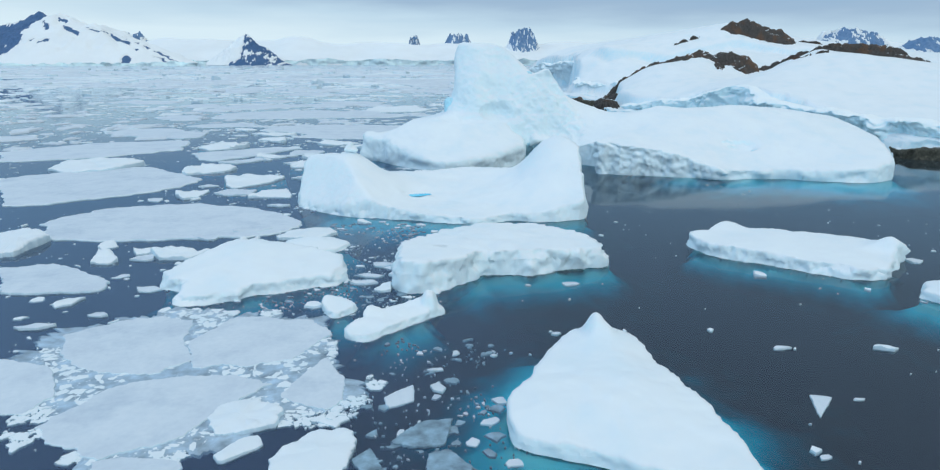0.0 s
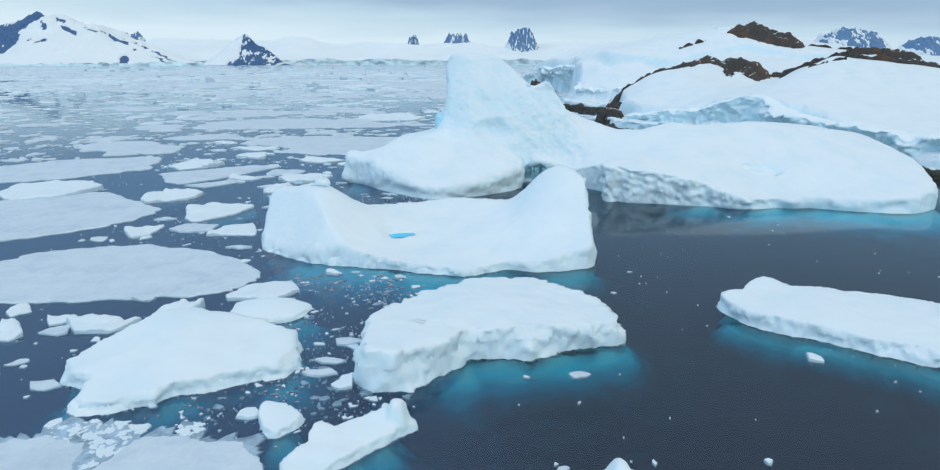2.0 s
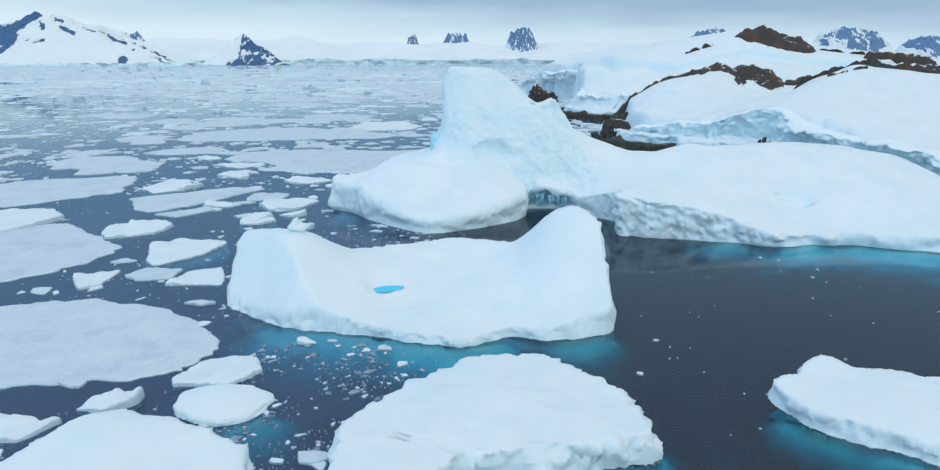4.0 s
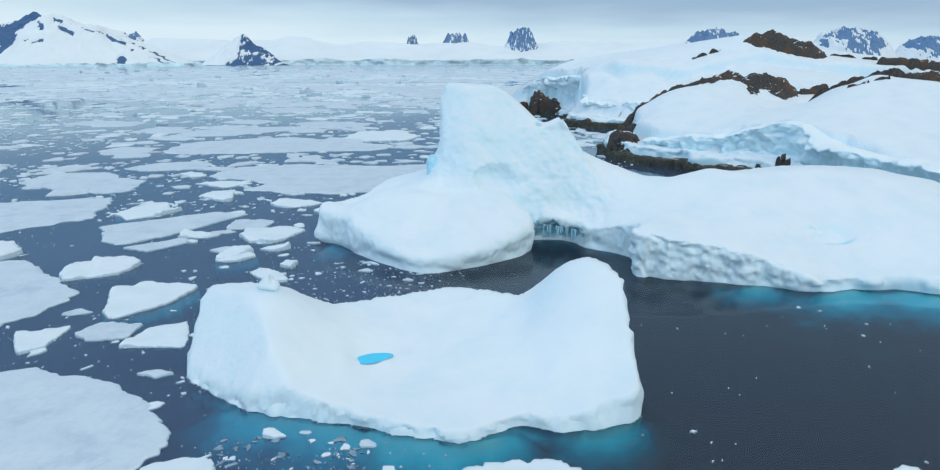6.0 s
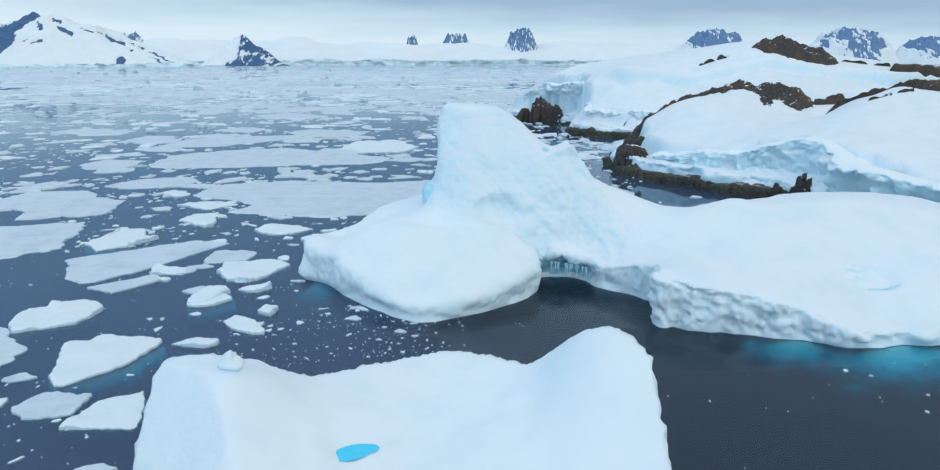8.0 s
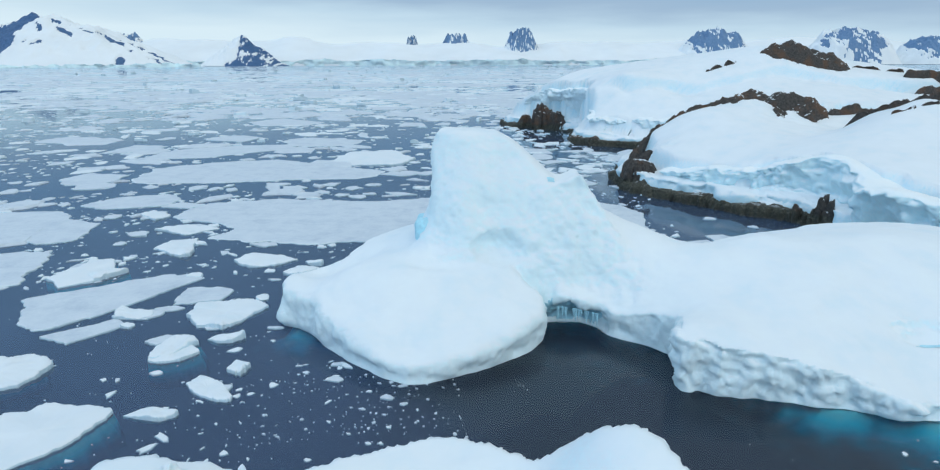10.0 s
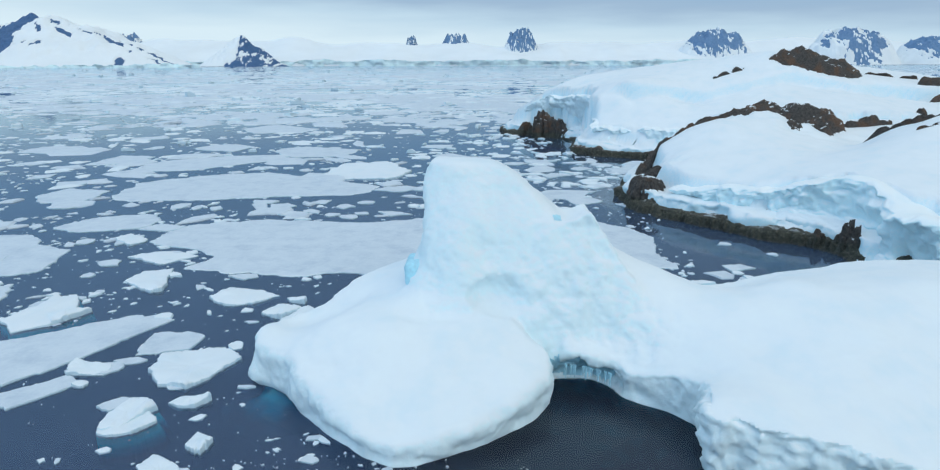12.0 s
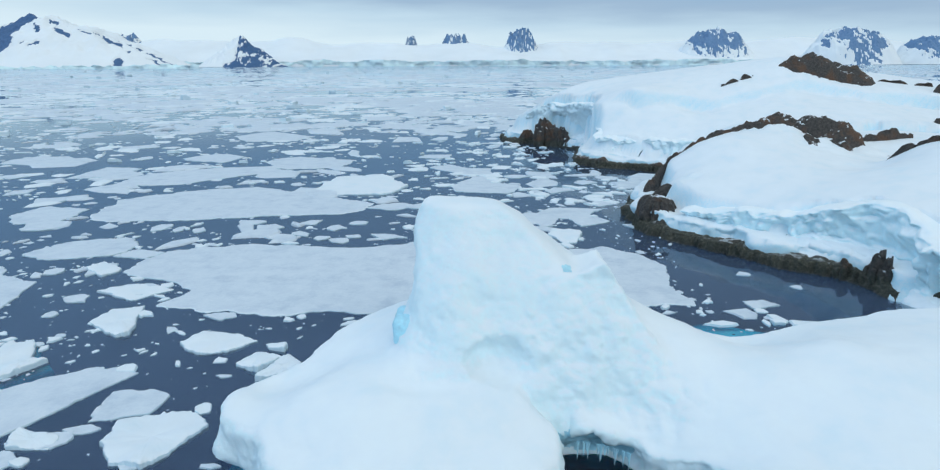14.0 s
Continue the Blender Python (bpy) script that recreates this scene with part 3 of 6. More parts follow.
SPIRE_LINE = [(-13.8, 80.3), (-11.5, 78.6), (-7.5, 74.2), (-3.6, 71.1), (-1, 71), (2, 72.6), (5, 74.6), (6.6, 77.0), (6.5, 79.4), (8.6, 79.35), (10.8, 78.9), (12.6, 76.9), (15.2, 74.5), (14.7, 70.0), (18.5, 68.4), (22, 67.4), (25, 66.6), (28.4, 65.9), (33, 66.3), (38, 64.5), (43, 64.4), (46.2, 68), (48.2, 76), (47.2, 85), (42, 90), (34, 90.5), (27, 89.8), (22, 89.3), (17, 90.0), (12, 93), (4, 95), (-4, 94), (-7.2, 91), (-9.6, 87), (-13.0, 83.6)]
SPIRE_MARKS = [(-13, 82, 3.5), (-11.5, 80.3, 3.3), (-10.7, 83.2, 3.0), (-7.7, 84, 3.9), (-3.4, 87.6, 5.6), (-4.8, 79, 5.0), (-3, 72.6, 1.8), (2, 73.8, 2.2), (-0.2, 74.4, 2.5), (4.8, 76, 2.9), (5.6, 78, 3.3), (3.2, 79.3, 4.6), (-8, 76.2, 2.9), (-8, 80.5, 4.7), (0, 77, 3.8),
               (7.4, 81.6, 4.9), (8.8, 80.3, 3.3), (10.5, 79.8, 2.9), (12.5, 78.3, 2.3), (15, 75.8, 2.8), (10.5, 83, 6.2), (14, 81, 5.0), (17.5, 79, 4.8), (12.2, 85.5, 8.0), (13.8, 85.5, 7.5), (16.6, 86, 6.2), (20, 87.4, 4.1), (19.3, 83, 5.9), (22.5, 86.8, 4.4), (22, 83.5, 5.8), (8.5, 87, 9.0),
               (15.5, 71.0, 3.9), (16.4, 73.4, 3.7), (19, 69.5, 3.5), (23.5, 68.1, 2.5), (28, 66.9, 1.3), (26, 75, 4.9), (24.4, 82.2, 6.7), (33, 68, 1.4), (38, 67, 1.7), (44, 66.5, 2.2), (34, 82, 6.8), (42, 80, 6.0), (47, 76, 4.2), (30, 87, 5.6), (22, 78, 5.4),
               (2, 93, 6), (-5.5, 92, 4.6), (-7.4, 89, 4.5), (12, 92, 5), (2, 87, 8)]


def great_berg(res=0.2):
    """Round lobe, blunt spire with a notched flank, hollow bay, and the long shoulder with its broken scarp."""
    line = spline(SPIRE_LINE, 8)
    lo, hi = line.min(0) - 2.5, line.max(0) + 2.5
    gx, gy, gz = np.arange(lo[0], hi[0], res), np.arange(lo[1], hi[1], res), np.arange(-0.12, 16.0, res)
    x, y = np.meshgrid(gx, gy, indexing="ij")
    scarp = np.clip((x - 12.8) / 1.5, 0, 1) * np.clip((33 - x) / 4, 0, 1) * np.clip((76 - y) / 2, 0, 1)
    out = signed_distance(x, y, line) + (0.16 + 0.22 * scarp) * fbm(x * 0.5, y * 0.5, 0, 6, 3) - 0.45 * bump_at(x, y, -4, 72.5, 7, 5)
    h = swell(x, y, SPIRE_MARKS, 1.0) - 0.8 * np.exp(-(((x - 31) / 1.9) ** 2 + ((y - 71.6) / 1.0) ** 2) ** 2)
    # a shallow crease where the round lobe meets the slope of the spire
    h = h - 0.5 * np.exp(-((y - 79.9 - 0.12 * (x + 1) ** 2 * 0.3) / 0.7) ** 2) * np.clip((4 - np.abs(x + 0.5)) / 2, 0, 1)
    h = h + 0.10 * fbm(x * 0.3, y * 0.3, 0, 78, 3)
    # the cleft between the lobe and the flank over the bay
    s = np.clip(((x - 7.2) * -2.6 + (y - 79.2) * 1.6) / 9.32, 0, 1)
    h = h - (2.2 - 1.2 * s) * np.exp(-((x - 7.2 + 2.6 * s) ** 2 + (y - 79.2 - 1.6 * s) ** 2) / 0.4)
    slope = np.sqrt(1 + sum(g * g for g in np.gradient(h, res)))
    soft = np.clip((8.5 - x) / 2.5, 0, 1) * np.clip((84 - y) / 4, 0, 1)
    edge = 0.25 + 0.6 * soft + 0.4 * np.clip((x - 33) / 3, 0, 1)
    bay = bump_at(x, y, 9.9, 80.0, 2.9, 2.2) * np.clip((x - 6.4) / 1.2, 0, 1)
    bulge = 0.12 + 0.22 * soft * np.clip((x + 12) / 4, 0, 1) + 0.4 * bay
    f = np.empty(x.shape + gz.shape, np.float32)
    for k, z in enumerate(gz):
        start = 0.1 + bay * np.clip(0.7 * h - 0.7, 0, 2.0)
        lift = np.clip((z - start) / (1.5 - 1.1 * bay), 0, 1)
        side = out - bulge * lift * lift * (3 - 2 * lift) + 0.06 * np.maximum(z - 2.5, 0)
        up = (z - h) / slope
        a, b = side + edge, up + edge
        body = np.sqrt(np.maximum(a, 0) ** 2 + np.maximum(b, 0) ** 2) + np.minimum(np.maximum(a, b), 0) - edge
        # the spire: plane faces with rounded edges, its left side nearly upright
        w = 0.5 * fbm(x * 0.22, y * 0.22, z * 0.22, 77, 2)
        tower = round_max([
            -0.985 * (x + 2.15 + w) + 0.17 * (z - 10.5),
            -0.50 * (x + 1.9) - 0.76 * (y - 84.2) + 0.42 * (z - 9.0) + 0.5 * w,
            0.06 * (x - 1) - 0.86 * (y - 80.3 - w) + 0.51 * (z - 5.0),
            0.66 * (x - 4.3 - 0.6 * w) + 0.75 * (z - 14.1),
            0.88 * (y - 89.6) + 0.47 * (z - 14.0),
            0.05 * (x - 1) + (z - 14.75) + 0.3 * w,
            out + 1.2, 0.9 * (3.6 - z)], 0.3)
        knob = round_max([
            -0.9 * (x - 8.3 + 0.5 * w) + 0.2 * (z - 10.8),
            0.86 * (x - 10.5) + 0.5 * (z - 11.0) + 0.4 * w,
            -0.95 * (y - 83.5 + w) + 0.32 * (z - 10.4),
            0.8 * (y - 87.4) + 0.5 * (z - 11.0),
            -0.5 * (x - 10.2) + 0.87 * (z - 11.5) + 0.6 * w, 0.9 * (4.6 - z)], 0.1)
        body = smin([body, tower], 0.28)
        body = smin([body, knob], 0.3)
        # the scooped hollow under an arched brow at the foot of the spire
        scoop = 1.0 - np.sqrt(((x - 3.5) / 2.3) ** 2 + ((y - 80.5) / 1.9) ** 2 + ((z - 6.2) / 1.35) ** 2) + 0.4 * w
        # the wall of the bay is melted back under the lip
        cave = 1.0 - np.sqrt(((x - 8.7) / 3.0) ** 2 + ((y - 79.2 + 0.5 * np.clip(x - 10, 0, 3)) / 1.3) ** 2 + ((z - 0.4) / (1.75 - 0.25 * np.clip(x - 9, 0, 3))) ** 2) + 0.12 * w
        f[:, :, k] = np.maximum(np.maximum(body, 1.0 * scoop), 1.2 * cave)
    co, quads = surface_net(f, (gx[0], gy[0], gz[0]), res)
    for turn in range(2):
        # relax the steps of the cells
        near, tally = np.zeros_like(co), np.zeros(len(co))
        for i in range(4):
            for j in (1, 3):
                other = quads[:, (i + j) % 4]
                for k in range(3):
                    near[:, k] += np.bincount(quads[:, i], co[other, k], len(co))
                tally += np.bincount(quads[:, i], minlength=len(co))
        low = co[:, 2] < 0.05
        co = np.where(low[:, None], co, 0.5 * co + 0.5 * near / tally[:, None])
    n = point_normals(co, quads)
    x, y, z = co.T
    steep = np.clip(1.15 - n[:, 2], 0, 1)
    wet = np.clip(z / 0.5, 0, 1)
    scarp = np.clip((x - 13.2) / 1.2, 0, 1) * np.clip((33 - x) / 5, 0, 1) * np.clip((75 - y) / 2, 0, 1) * np.clip((0.9 - n[:, 2]) / 0.3, 0, 1)
    flank = bump_at(x, y, 11.5, 80.5, 5.5, 3.5) * np.clip((0.93 - n[:, 2]) / 0.2, 0, 1)
    brow = bump_at(x, y, 3.5, 80.5, 4.5, 2.6) * np.clip((z - 4.5) / 1, 0, 1) * np.clip((11 - z) / 2, 0, 1)
    push = 0.30 * steep * fbm(x * 0.35, y * 0.35, z * 0.35, 57, 4, 0.55)
    push += (0.10 * steep + 0.16 * flank + 0.09 * brow) * fbm(x * 1.1, y * 1.1, z * 1.1, 58, 4, 0.6)
    push -= (0.10 * flank + 0.10 * brow) * np.abs(fbm(x * 0.9, y * 0.9, z * 1.2, 61, 3, 0.5))
    # rounded melt hollows with sharp ribs on the scarp
    push += scarp * (0.24 * np.abs(fbm(x * 0.7, y * 0.7, z * 1.3, 59, 3, 0.5)) + 0.2 * fbm(x * 1.7 + 0.8 * z, y * 1.7, z * 2.6, 60, 4, 0.65) - 0.08)
    co = co + n * (push * wet)[:, None]
    n = point_normals(co, quads)
    ob = tagged(new("iceberg"), "huge snow-white iceberg with a tall blunt spire and long low shoulder", "iceberg", "icebergs")
    mid, up = co[quads].mean(1), n[quads].mean(1)[:, 2]
    rough = (scarp[quads].mean(1) > 0.45)

    def piece(name, pick, mat, label, holder, lift=0.0):
        used, inv = np.unique(quads[pick], return_inverse=True)
        return part(name, raw_mesh(name, co[used] + lift * n[used], inv.reshape(-1, 4), mat), holder, label)

    snow = piece("snow_top", ~rough, SNOW, "smooth wind-packed snow", ob)
    piece("ice_cliff", rough, ICE_CLIFF, "rough bluish ice scarp", ob)
    for cx, cy, cz, rx, ry, rz in ((8.9, 80.0, 0.9, 2.9, 1.3, 1.5), (3.3, 79.6, 5.25, 1.1, 0.7, 0.16), (31.4, 71.0, 2.2, 1.4, 0.3, 0.8), (7.6, 84.6, 10.6, 0.5, 0.6, 0.35)):
        r = np.sqrt(((mid[:, 0] - cx) / rx) ** 2 + ((mid[:, 1] - cy) / ry) ** 2 + ((mid[:, 2] - cz) / rz) ** 2) + 0.25 * fbm(mid[:, 0] * 1.5, mid[:, 1] * 1.5, mid[:, 2] * 1.5, 7, 2)
        r = r + 9 * ((cz < 1) & (up > 0.25))
        if (r < 1).any():
            piece("blue_ice", r < 1, BLUE_ICE, "bare blue ice in a crevice", snow, 0.02)
    # a ledge of clear blue ice at the left of the spire
    bm = bmesh.new()
    bmesh.ops.create_icosphere(bm, subdivisions=4, radius=1.0)
    c = np.array([v.co for v in bm.verts])
    c = c / (np.abs(c) ** 5).sum(1)[:, None] ** 0.2
    c = c * (1 + 0.12 * fbm(c[:, 0] * 1.5, c[:, 1] * 1.5, c[:, 2] * 1.5, 63, 4))[:, None] * np.array([1.1, 1.4, 1.3]) + np.array([-2.3, 85.2, 6.2])
    for v, p in zip(bm.verts, c):
        v.co = p
    for q in bm.faces:
        q.smooth = True
    me = bpy.data.meshes.new("blue_ice")
    bm.to_mesh(me)
    bm.free()
    me.materials.append(BLUE_ICE)
    part("blue_ice", me, snow, "ledge of clear blue ice")
    # the foot under the water
    fx, fy, _, sd, shallow, foot = land(line, lambda u, v, d: 1 + 0 * u, 0.3, 1.0, 0, 0.3, 0, 1.8, 6, [(30, 64.5, 4, 1.1), (36, 62.5, 6, 0.9), (43, 62, 6, 0.9), (23, 66.6, 1.5), (21, 91, 5, 0.12), (27, 92, 4, 0.12), (47, 66, 3), (-12.5, 78.5, 1.0, 3.0)])
    dd, hh = -sd.ravel(), shallow.ravel()
    part("ice_foot", quad_share("ice_foot", fx, fy, foot, lambda q: (dd[q].min(1) < 3) & (hh[q].max(1) > 0.0), FOOT), ob, "ice below the waterline, turquoise depth fade in its colour")
    return ob


spire = great_berg()
u, v = np.meshgrid(np.linspace(0.02, 1, 10), np.linspace(0, 2 * np.pi, 49))
ring = 1 + 0.25 * fbm(np.cos(v) * 1.2, np.sin(v) * 1.2, 0, 65, 3)
part("ice_foot", sheet("ice_foot", 25.5 + 7.5 * u * ring * np.cos(v), 98.5 + 5.5 * u * ring * np.sin(v), -0.3 - 1.7 * u ** 1.6, u < 9, FOOT), spire, "ice below the waterline, turquoise depth fade in its colour")
rng = np.random.default_rng(5)
for k in range(22):
    s = rng.uniform(0, 1)
    ix, iy, ln = 7.8 + 3.4 * s, 78.75 - 0.9 * s * s, rng.uniform(0.35, 1.2)
    bm = bmesh.new()
    bmesh.ops.create_cone(bm, segments=6, radius1=0.01, radius2=0.09, depth=ln, matrix=Matrix.Translation((ix, iy, 2.0 - 0.4 * s - ln / 2)))
    me = bpy.data.meshes.new("icicle")
    bm.to_mesh(me)
    bm.free()
    me.materials.append(BLUE_ICE)
    part("icicle", me, spire.children[0], "hanging icicle")
iceberg([(14.8, 41.3), (14.9, 39.8), (16, 38.2), (17.7, 36.9), (19.6, 35.6), (21.3, 34.4), (22.4, 33.7), (24.3, 34.3), (26.2, 36.4), (27.6, 38.2), (27, 39.8), (25.2, 41.2), (22, 42.2), (18.4, 43.3), (16, 42.0)],
        [(16, 41, 0.85), (20, 39, 0.9), (24, 37, 0.8), (26.1, 37.8, 1.55), (26.9, 38.4, 0.8), (25.2, 38.6, 0.8), (25.5, 37, 0.8), (18.3, 42.6, 1.15), (17.5, 42.2, 0.9), (19.2, 42.4, 0.85), (21.5, 35.5, 0.7), (24, 41, 0.8)],
        0.12, "long flat white ice floe with a small knob, undercut edge", soft=0.3, cliff=0.7, lean=0.65, ragged=0.2, rough=0.2, seed=7, round_w=0.8, round_e=0.75, halos=[(22, 33.5, 3, 5.0), (19, 35.8, 2.2, 5.0), (15.6, 38.2, 1.8, 5.0)])
iceberg([(-17.2, 33), (-15.8, 31.8), (-15.1, 29.9), (-13.6, 29.8), (-11.3, 31.2), (-9.3, 32), (-7.6, 33), (-7.2, 34.6), (-8, 36.4), (-11, 38), (-14.2, 38.2), (-16.6, 35.6)],
        [(-13.9, 36.3, 1.35), (-16.3, 33.8, 0.8), (-14.4, 30.6, 0.45), (-10, 33, 0.75), (-8, 34.6, 0.8), (-12, 33, 0.9), (-11, 37, 1.1), (-14.6, 32.2, 0.75)],
        0.12, "low domed white ice floe with a tongue at its front", soft=0.5, cliff=0.8, lean=0.7, ragged=0.25, rough=0.2, seed=8, round_w=1.2, round_e=0.65, halos=[(-7, 34, 1.6), (-16.5, 30.5, 1.4), (-11, 30, 1.0, 4.5)])
iceberg([(-8.3, 41.2), (-8.5, 39.5), (-10.2, 38.7), (-12.2, 39.8), (-12.4, 41.4), (-10, 42)], [(-10.5, 40.8, 0.55), (-8.8, 40.5, 0.35), (-12, 41, 0.4)],
        0.12, "small flat snow-covered floe", soft=0.5, cliff=0.3, ragged=0.15, rough=0.1, seed=9, halos=[(-8.5, 39, 1.5)])
def wedge_shape(x, y, d, h):
    """A flat wedge with an upright block of ice at its far corner."""
    block = 0.55 * np.exp(-((x + 2.05) / 0.3) ** 4 - ((y - 28.95) / 0.34) ** 4)
    return (h + 0.05 * fbm(x * 1.6, y * 1.6, 0, 17, 3)) * shoulder(d, 0.35, 0.7) + block * np.clip(d / 0.2, 0, 1)


iceberg([(-5.71, 26.3), (-5.25, 25.8), (-4.7, 25.6), (-4.2, 25.85), (-3.8, 26.3), (-2.8, 27.3), (-1.9, 28.2), (-1.3, 28.8), (-1.5, 29.15), (-2.3, 29.6), (-3.4, 29.2), (-4.25, 28.45), (-4.75, 28.6), (-5.1, 28.3), (-5.1, 27.5), (-5.5, 26.9)],
        [(-5.3, 26.4, 0.35), (-4.7, 26.0, 0.3), (-4.95, 28.2, 0.62), (-4.6, 27.4, 0.45), (-3.6, 27.0, 0.34), (-3.4, 28.7, 0.5), (-2.2, 29.0, 0.6), (-2.4, 28.2, 0.42), (-1.6, 28.6, 0.32)],
        0.07, "small wedge-shaped growler with an upturned tip", soft=0.2, cliff=0.2, lean=0.7, ragged=0.1, rough=0.12, seed=10, shape=wedge_shape, halos=[(-3.3, 26.8, 0.55, 2.6), (-2.4, 27.7, 0.5, 2.8)])
iceberg([(-7.6, 29.8), (-7.05, 28.5), (-6.4, 28.25), (-5.65, 29.2), (-5.9, 29.7), (-7.1, 30.2)], [(-7, 29.4, 0.45), (-6, 29.3, 0.35), (-7.2, 30.0, 0.55), (-6.6, 28.6, 0.3)],
        0.08, "small chunky white growler beside brash ice", soft=0.3, cliff=0.2, lean=0.7, ragged=0.12, rough=0.12, seed=11, round_w=0.3, halos=[(-6.3, 28.3, 0.5, 2.8)])
iceberg([(23.8, 31.2), (24, 30.5), (25, 29.5), (28, 28.5), (30, 30.5), (28, 32.4), (25.5, 32.4)], [(26, 31, 0.75), (24.5, 31, 0.55), (28, 30, 0.7)],
        0.12, "low rounded white floe alone in dark water", soft=0.5, cliff=0.35, ragged=0.12, rough=0.1, seed=12, halos=[(24, 30, 1.2)])


# ---- islands ----
def island(name, label, line_pts, rock_marks, snow_marks, knobs, ridge, res, inset, wall, seed, bites=(), apron=0.0, lip=()):
    """Rock that pokes through a thick snow cap; the cap ends in an ice cliff above a bare tidal ledge."""
    line = spline(line_pts, 8)
    for (ax, ay, at), (bx, by, bt), step, wide in ridge:
        for s in np.linspace(0, 1, step):
            knobs = knobs + [(ax + (bx - ax) * s, ay + (by - ay) * s, wide * 1.6, wide, at + (bt - at) * s, math.degrees(math.atan2(by - ay, bx - ax)))]

    def rock_h(x, y, d):
        h = np.minimum(swell(x, y, rock_marks, 6.0), 1.25 + np.maximum(d - 1.5, 0) * 0.35)
        jag = fbm(x * 0.16, y * 0.16, 0, seed + 40, 5, 0.6)
        nick = fbm(x * 0.45, y * 0.45, 0, seed + 41, 4, 0.6)
        for kx, ky, rx, ry, top, turn in knobs:
            c, s = math.cos(radians(turn)), math.sin(radians(turn))
            u, v = ((x - kx) * c + (y - ky) * s) / rx, (-(x - kx) * s + (y - ky) * c) / ry
            r = np.sqrt(u * u + v * v)
            h = np.maximum(h, np.where(r < 2.5, top + 0.2 - 1.1 * np.minimum(r, 1.25) ** 2 - 4.0 * np.maximum(r - 1.25, 0) + min(1.0, 0.3 + 0.35 * ry) * (0.5 * jag + 0.3 * nick), -9))
        crag = 0.6 * fbm(x * 0.35, y * 0.35, 0, seed + 30, 5, 0.65) - 0.4 * np.abs(fbm(x * 0.5 + y * 0.2, y * 0.4, 0, seed + 31, 4)) + 0.05
        return h + 0.7 * crag * np.clip(d / 4, 0.3, 1)

    x, y, z, sd, _, _ = land(line, rock_h, res, 0.9, 0.6, 0.8, 0.45, 0.6, seed, grain=0.25)
    ob = tagged(new(name, sheet(name, x, y, z, z > -2.5, ROCK)), label, "island")
    lo, hi = line.min(0) - 1, line.max(0) + 1
    x, y = np.meshgrid(np.arange(lo[0], hi[0], res), np.arange(lo[1], hi[1], res))
    sd = signed_distance(x, y, line) + inset + 0.6 * fbm(x * 0.16, y * 0.16, 0, seed + 3, 4)
    for cx, cy, reach, bite in bites:
        sd = sd + bite * np.exp(-((x - cx) ** 2 + (y - cy) ** 2) / reach ** 2)
    gy, gx = np.gradient(sd, res)
    g = np.sqrt(gx * gx + gy * gy) + 1e-6
    d = -sd
    top = swell(x, y, snow_marks, 3.0) + 0.3 * fbm(x * 0.08, y * 0.08, 0, seed + 4, 3)
    # the snow laps round the bare rocks in tongues
    by_rock = np.zeros_like(x)
    for kx, ky, rx, ry, *_ in [k for k in knobs if k[3] > 0.65]:
        by_rock = np.maximum(by_rock, np.exp(-(((x - kx) / (rx + 2.5)) ** 2 + ((y - ky) / (ry + 2.5)) ** 2)))
    top = top + by_rock * 0.6 * fbm(x * 0.3, y * 0.4, 0, seed + 18, 4, 0.6)
    rise = np.clip(d / wall, 0, 1)
    z = np.where(d > 0, 0.8 + (top - 0.8) * rise ** 0.8 * shoulder(d, 5.0, 0.8), 0.8 + d * 3)
    if apron:
        # drifted snow below the cliff, then the cliff itself, set back from the shore
        low = 0.8 + 2.3 * (1 - np.exp(-np.clip(d, 0, 99) / 1.6)) + 0.3 * fbm(x * 0.4, y * 0.4, 0, seed + 9, 3)
        step = np.clip((d - apron - 0.8 * fbm(x * 0.25, y * 0.25, 0, seed + 10, 3)) / 1.2, 0, 1)
        z = np.where(d > 0, np.minimum(top, low + np.maximum(top - low, 0) * step ** 0.7), z)
    if lip:
        # the edge of the ice shelf runs along the slope, with drifted snow below it
        line_x, line_y = [p[0] for p in lip], [p[1] for p in lip]
        below = np.interp(x, line_x, line_y) + 1.6 * fbm(x * 0.09, y * 0.03, 0, seed + 14, 4) - y
        ends = np.clip((x - line_x[0]) / 6, 0, 1)
        z = z - np.where(d > 0, (3.3 + 2.2 * fbm(x * 0.07, 3, 0, seed + 19, 3)) * ends / (1 + np.exp(-np.clip(below / 0.25, -30, 30))) * np.exp(-np.clip(below, 0, 99) / 5), 0)
    shift = np.where(d < 0, 0, np.where(d < wall, 0.75 * d, 0.75 * wall * np.exp(-np.clip(d - wall, 0, 99) / 4)))
    steep = np.clip(1 - np.abs(d - 1.4) / 3.0, 0, 1)
    shift = shift + 0.7 * steep * fbm(x * 0.25, y * 0.25, z * 0.6, seed + 6, 4, 0.6)
    z = z + 0.4 * steep * fbm(x * 0.35, y * 0.35, 5, seed + 8, 4, 0.5) * np.clip(d, 0, 1)
    part("snow_cap", sheet("snow_cap", x + gx / g * shift, y + gy / g * shift, z, d > -0.4, SNOW_LAND), ob, "thick white snow cap ending in a blue ice cliff")
    return ob


